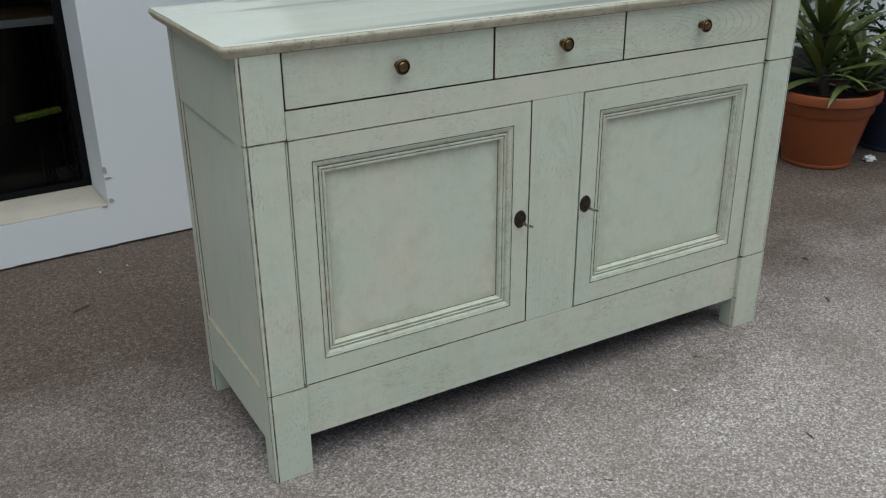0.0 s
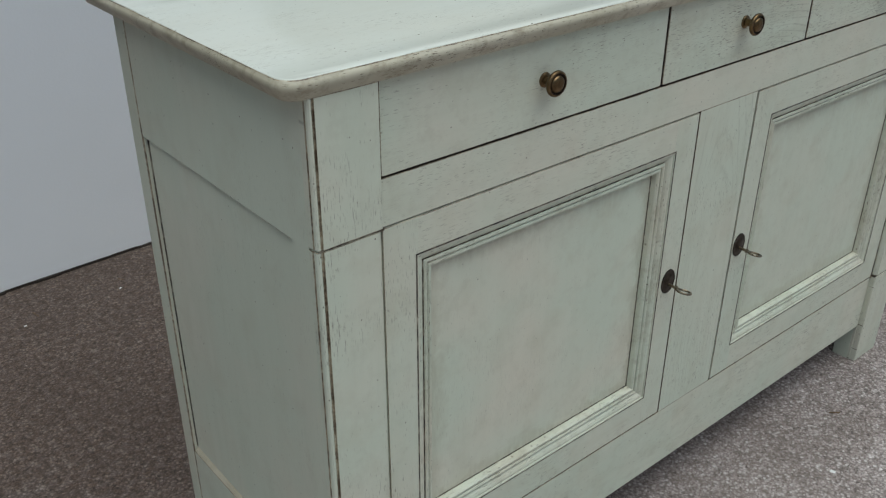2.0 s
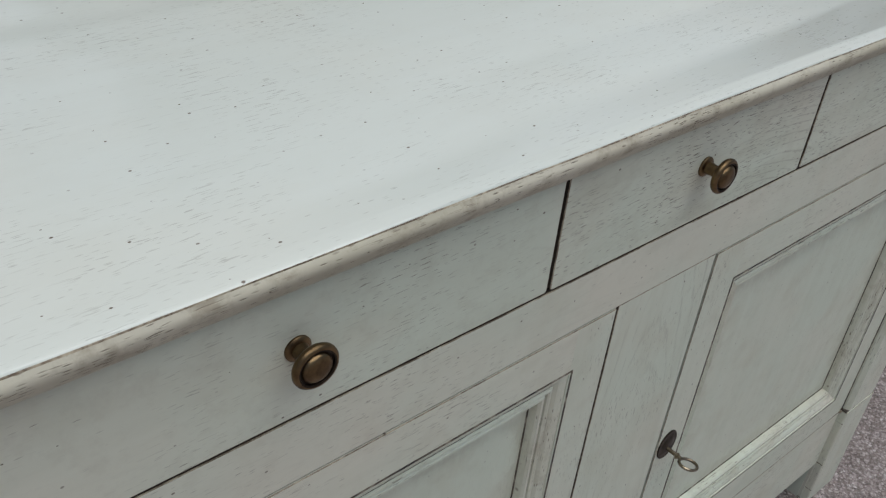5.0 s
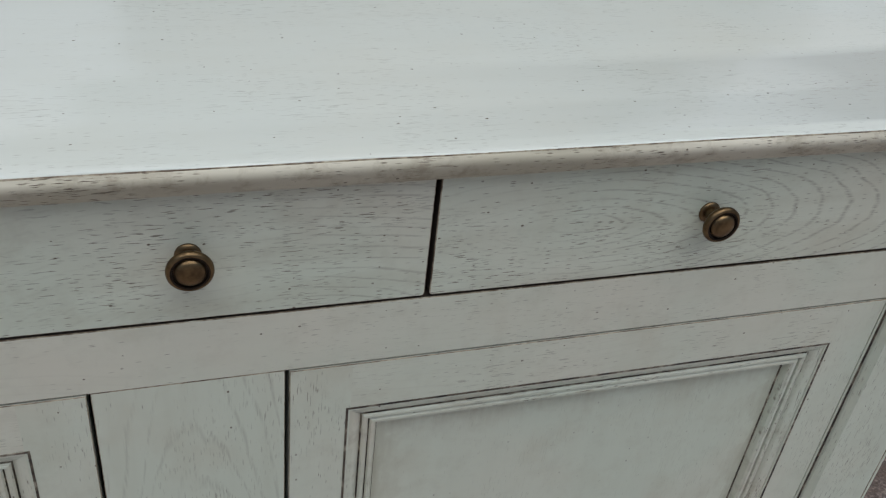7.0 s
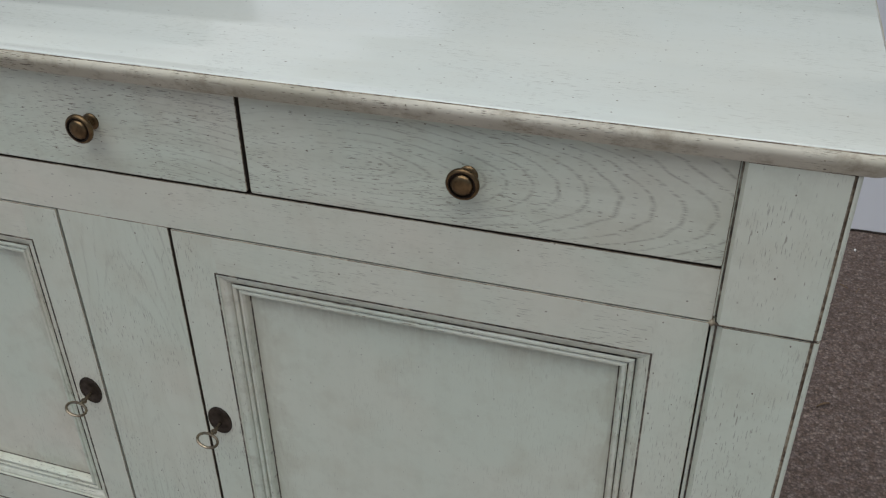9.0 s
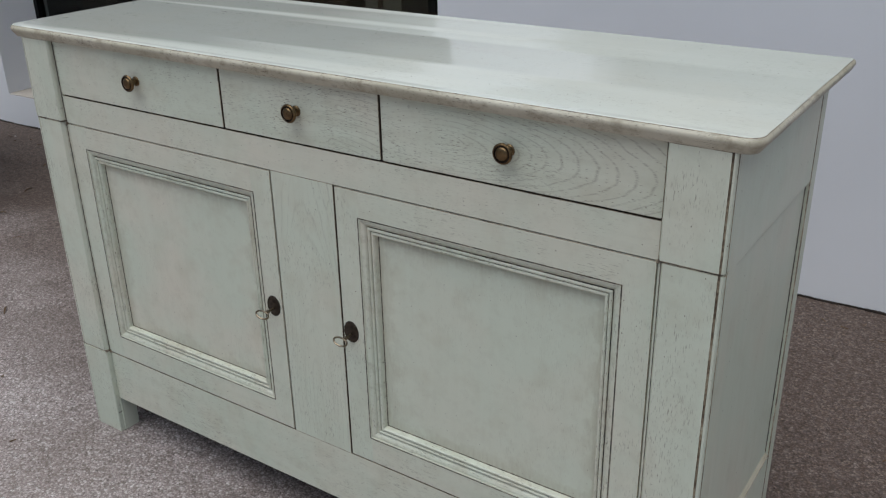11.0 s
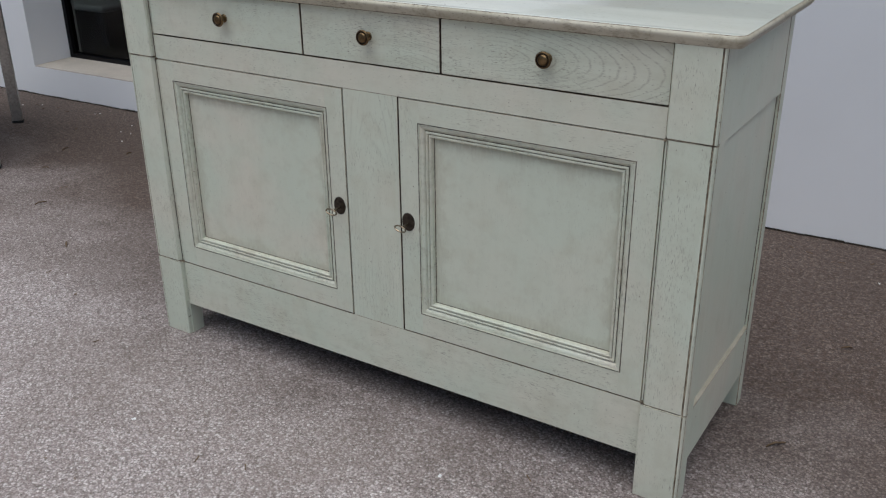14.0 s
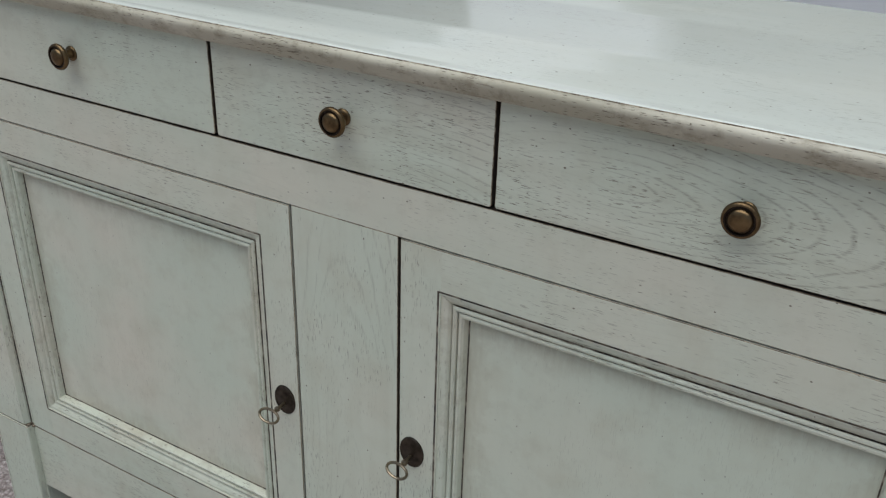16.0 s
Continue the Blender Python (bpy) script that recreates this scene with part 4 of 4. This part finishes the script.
# ---- inside the room ----
def room_things():
    def placed(bm):
        bm.transform(HOUSE)
        return bm

    z = 0.02
    t = thing("low_bench", HOUSE @ Vector((-3.5, 1.2, z)), "low white-topped bench in the dim room behind the glass", "bench")
    part("seat", placed(box(-3.80, -3.33, 1.05, 1.40, 0.235, 0.285, bevel=0.022, segments=4)), WHITE_TOP, t)
    for u in (-3.74, -3.39):
        for d in (1.10, 1.35):
            part("leg", placed(box(u - 0.018, u + 0.018, d - 0.018, d + 0.018, z, 0.237, bevel=0.003)), GREY_POT, t)
    c = thing("wooden_chest", HOUSE @ Vector((-1.6, 0.8, z)), "brown wooden chest standing inside the window", "chest")
    part("body", placed(box(-2.35, -0.92, 0.64, 1.02, z, 0.90, bevel=0.006)), BROWN_WOOD, c)
    part("lid", placed(box(-2.37, -0.90, 0.62, 1.04, 0.90, 0.93, bevel=0.006)), BROWN_WOOD, c)
    for u in (-2.05, -1.55, -1.15):
        part("batten", placed(box(u - 0.03, u + 0.03, 0.622, 0.64, 0.08, 0.88, bevel=0.003)), PALE_WOOD if u == -1.55 else RAW_OAK, c, "upright batten")
    k = thing("stool", HOUSE @ Vector((-0.65, 0.75, z)), "dark wooden stool behind the glass", "stool")
    part("seat", placed(box(-0.86, -0.40, 0.58, 0.92, 0.57, 0.60, bevel=0.006)), RAW_OAK, k)
    for u in (-0.83, -0.43):
        for d in (0.61, 0.89):
            part("leg", placed(box(u - 0.02, u + 0.02, d - 0.02, d + 0.02, z, 0.57, bevel=0.003)), RAW_OAK, k)
    b = thing("storage_box", HOUSE @ Vector((-0.7, 0.75, 0.60)), "pale board box on the stool", "box")
    part("body", placed(box(-0.80, -0.60, 0.62, 0.84, 0.60, 0.82, bevel=0.004)), PALE_WOOD, b)
    part("handle", placed(box(-0.72, -0.70, 0.605, 0.62, 0.66, 0.76, bevel=0.002)), BROWN_WOOD, b)
    g = thing("side_table", HOUSE @ Vector((-0.2, 0.85, z)), "brown side table with pale edging in the dim room", "table")
    part("tabletop", placed(box(-0.36, 0.03, 0.72, 1.05, 0.705, 0.728, bevel=0.003)), BROWN_WOOD, g)
    part("edging", placed(box(-0.37, 0.04, 0.713, 0.72, 0.700, 0.730, bevel=0.002)), WHITE_TOP, g, "pale front edging")
    for u in (-0.33, 0.0):
        for d in (0.76, 1.01):
            part("leg", placed(box(u - 0.015, u + 0.015, d - 0.015, d + 0.015, z, 0.705, bevel=0.002)), ALU, g)
    # lime streak, taken for sunlit grass, built as a tray to fit the view
    s = thing("lime_streak", HOUSE @ Vector((-0.12, 0.46, z)), "lime-green streak behind the glass, made up as a tray on a black stand", "tray")
    part("stand", placed(box(-0.15, -0.11, 0.44, 0.48, z, 0.402, bevel=0.003)), ALU, s)
    bm = box(-0.085, 0.085, -0.02, 0.02, 0.0, 0.018, bevel=0.004)
    bm.transform(pose(-0.13, 0.46, 0.402, 0, -6, 0))
    part("tray", placed(bm), LIME, s)


room_things()


# ---- dry leaves on the terrace ----
def dry_leaves():
    rng = random.Random(11)
    spots = [(-1.72, 0.95), (-1.55, 0.72), (-1.95, 1.18), (-1.2, 0.45), (1.95, 0.55), (2.05, 0.2), (1.85, -0.05), (-0.35, 0.9), (-0.6, 0.55), (1.75, 0.9), (2.3, -0.25), (2.6, -0.1), (-1.4, 1.05), (-2.05, 0.6), (-1.0, 0.85), (1.7, 0.35), (2.15, 0.75), (-0.2, 1.15), (-0.75, 0.2), (2.75, 0.35)]
    for x, y in spots:
        bm = bmesh.new()
        n, length, w = 6, rng.uniform(0.025, 0.065), rng.uniform(0.0012, 0.0035)
        rows = []
        for i in range(n + 1):
            s = i / n
            k = w * math.sin(math.pi * min(0.97, s + 0.03)) + 0.0008
            z = 0.0035 + 0.006 * math.sin(math.pi * s) * rng.uniform(0.5, 1)
            rows.append([bm.verts.new((length * s, -k, z + 0.002)), bm.verts.new((length * s, 0, z)), bm.verts.new((length * s, k, z + 0.0025))])
        for r, q in zip(rows, rows[1:]):
            bm.faces.new((r[0], r[1], q[1], q[0]))
            bm.faces.new((r[1], r[2], q[2], q[1]))
        made = bmesh.ops.extrude_face_region(bm, geom=list(bm.faces))
        for v in made["geom"]:
            if isinstance(v, bmesh.types.BMVert):
                v.co.z -= 0.0022
        lo = min(v.co.z for v in bm.verts)
        bm.transform(pose(x, y, -lo, 0, 0, rng.uniform(0, 360)))
        leaf = part("dry_leaf", bm, DRY_LEAF)
        tagged(leaf, "small curled dry brown leaf on the terrace", "leaf", group="dry leaves on the terrace")


dry_leaves()


def terrace_debris():
    """Twigs, crumbs and pale flakes scattered over the terrace, most of them beside the house."""
    rng = random.Random(23)
    bm = bmesh.new()
    for k in range(170):
        x, y = rng.uniform(-2.6, 2.9), rng.uniform(-1.2, 1.5)
        if rng.random() < 0.35:
            y = 1.5 - abs(rng.gauss(0, 0.12)) + 0.04 * x
        if 0.0 < x < 1.55 and -0.02 < y < 0.5:
            continue
        pale = rng.random() < 0.3
        length = rng.uniform(0.004, 0.010) if pale else rng.uniform(0.006, 0.03)
        width = length * rng.uniform(0.4, 0.8) if pale else rng.uniform(0.0012, 0.003)
        high = rng.uniform(0.0012, 0.003)
        n = len(bm.verts)
        add_box(bm, -length / 2, length / 2, -width / 2, width / 2, 0, high)
        bm.verts.ensure_lookup_table()
        fresh = bm.verts[n:]
        bend = rng.uniform(-0.5, 0.5)
        m = pose(x, y, 0.0005, 0, 0, rng.uniform(0, 360))
        for v in fresh:
            v.co.x += rng.uniform(-0.15, 0.15) * width
            v.co.y += bend * v.co.x * v.co.x / length
            v.co = m @ v.co
        for f in {f for v in fresh for f in v.link_faces}:
            f.material_index = 1 if pale else 0
    litter = part("terrace_litter", bm, [DRY_LEAF, PAPER])
    tagged(litter, "scattered twigs, crumbs and pale flakes on the terrace", "litter", kind="stuff")


terrace_debris()


def plaster_chips():
    """Small broken places on the corner of the window reveal."""
    rng = random.Random(4)
    for u, z, w, h in ((-0.012, 0.292, 0.010, 0.020), (-0.004, 0.262, 0.016, 0.006), (-0.006, 0.176, 0.012, 0.012), (-0.03, 0.158, 0.018, 0.004)):
        bm = bmesh.new()
        rim = [bm.verts.new((u + w * math.cos(a) * rng.uniform(0.5, 1), -0.0022, z + h * math.sin(a) * rng.uniform(0.5, 1))) for a in (k * math.pi / 4 for k in range(8))]
        face = bm.faces.new(rim)
        made = bmesh.ops.extrude_face_region(bm, geom=[face])
        for v in made["geom"]:
            if isinstance(v, bmesh.types.BMVert):
                v.co.y += 0.004
        bm.transform(HOUSE)
        part("chip", bm, SILL, bpy.data.objects["wall_north"], "broken beige plaster chip")


plaster_chips()
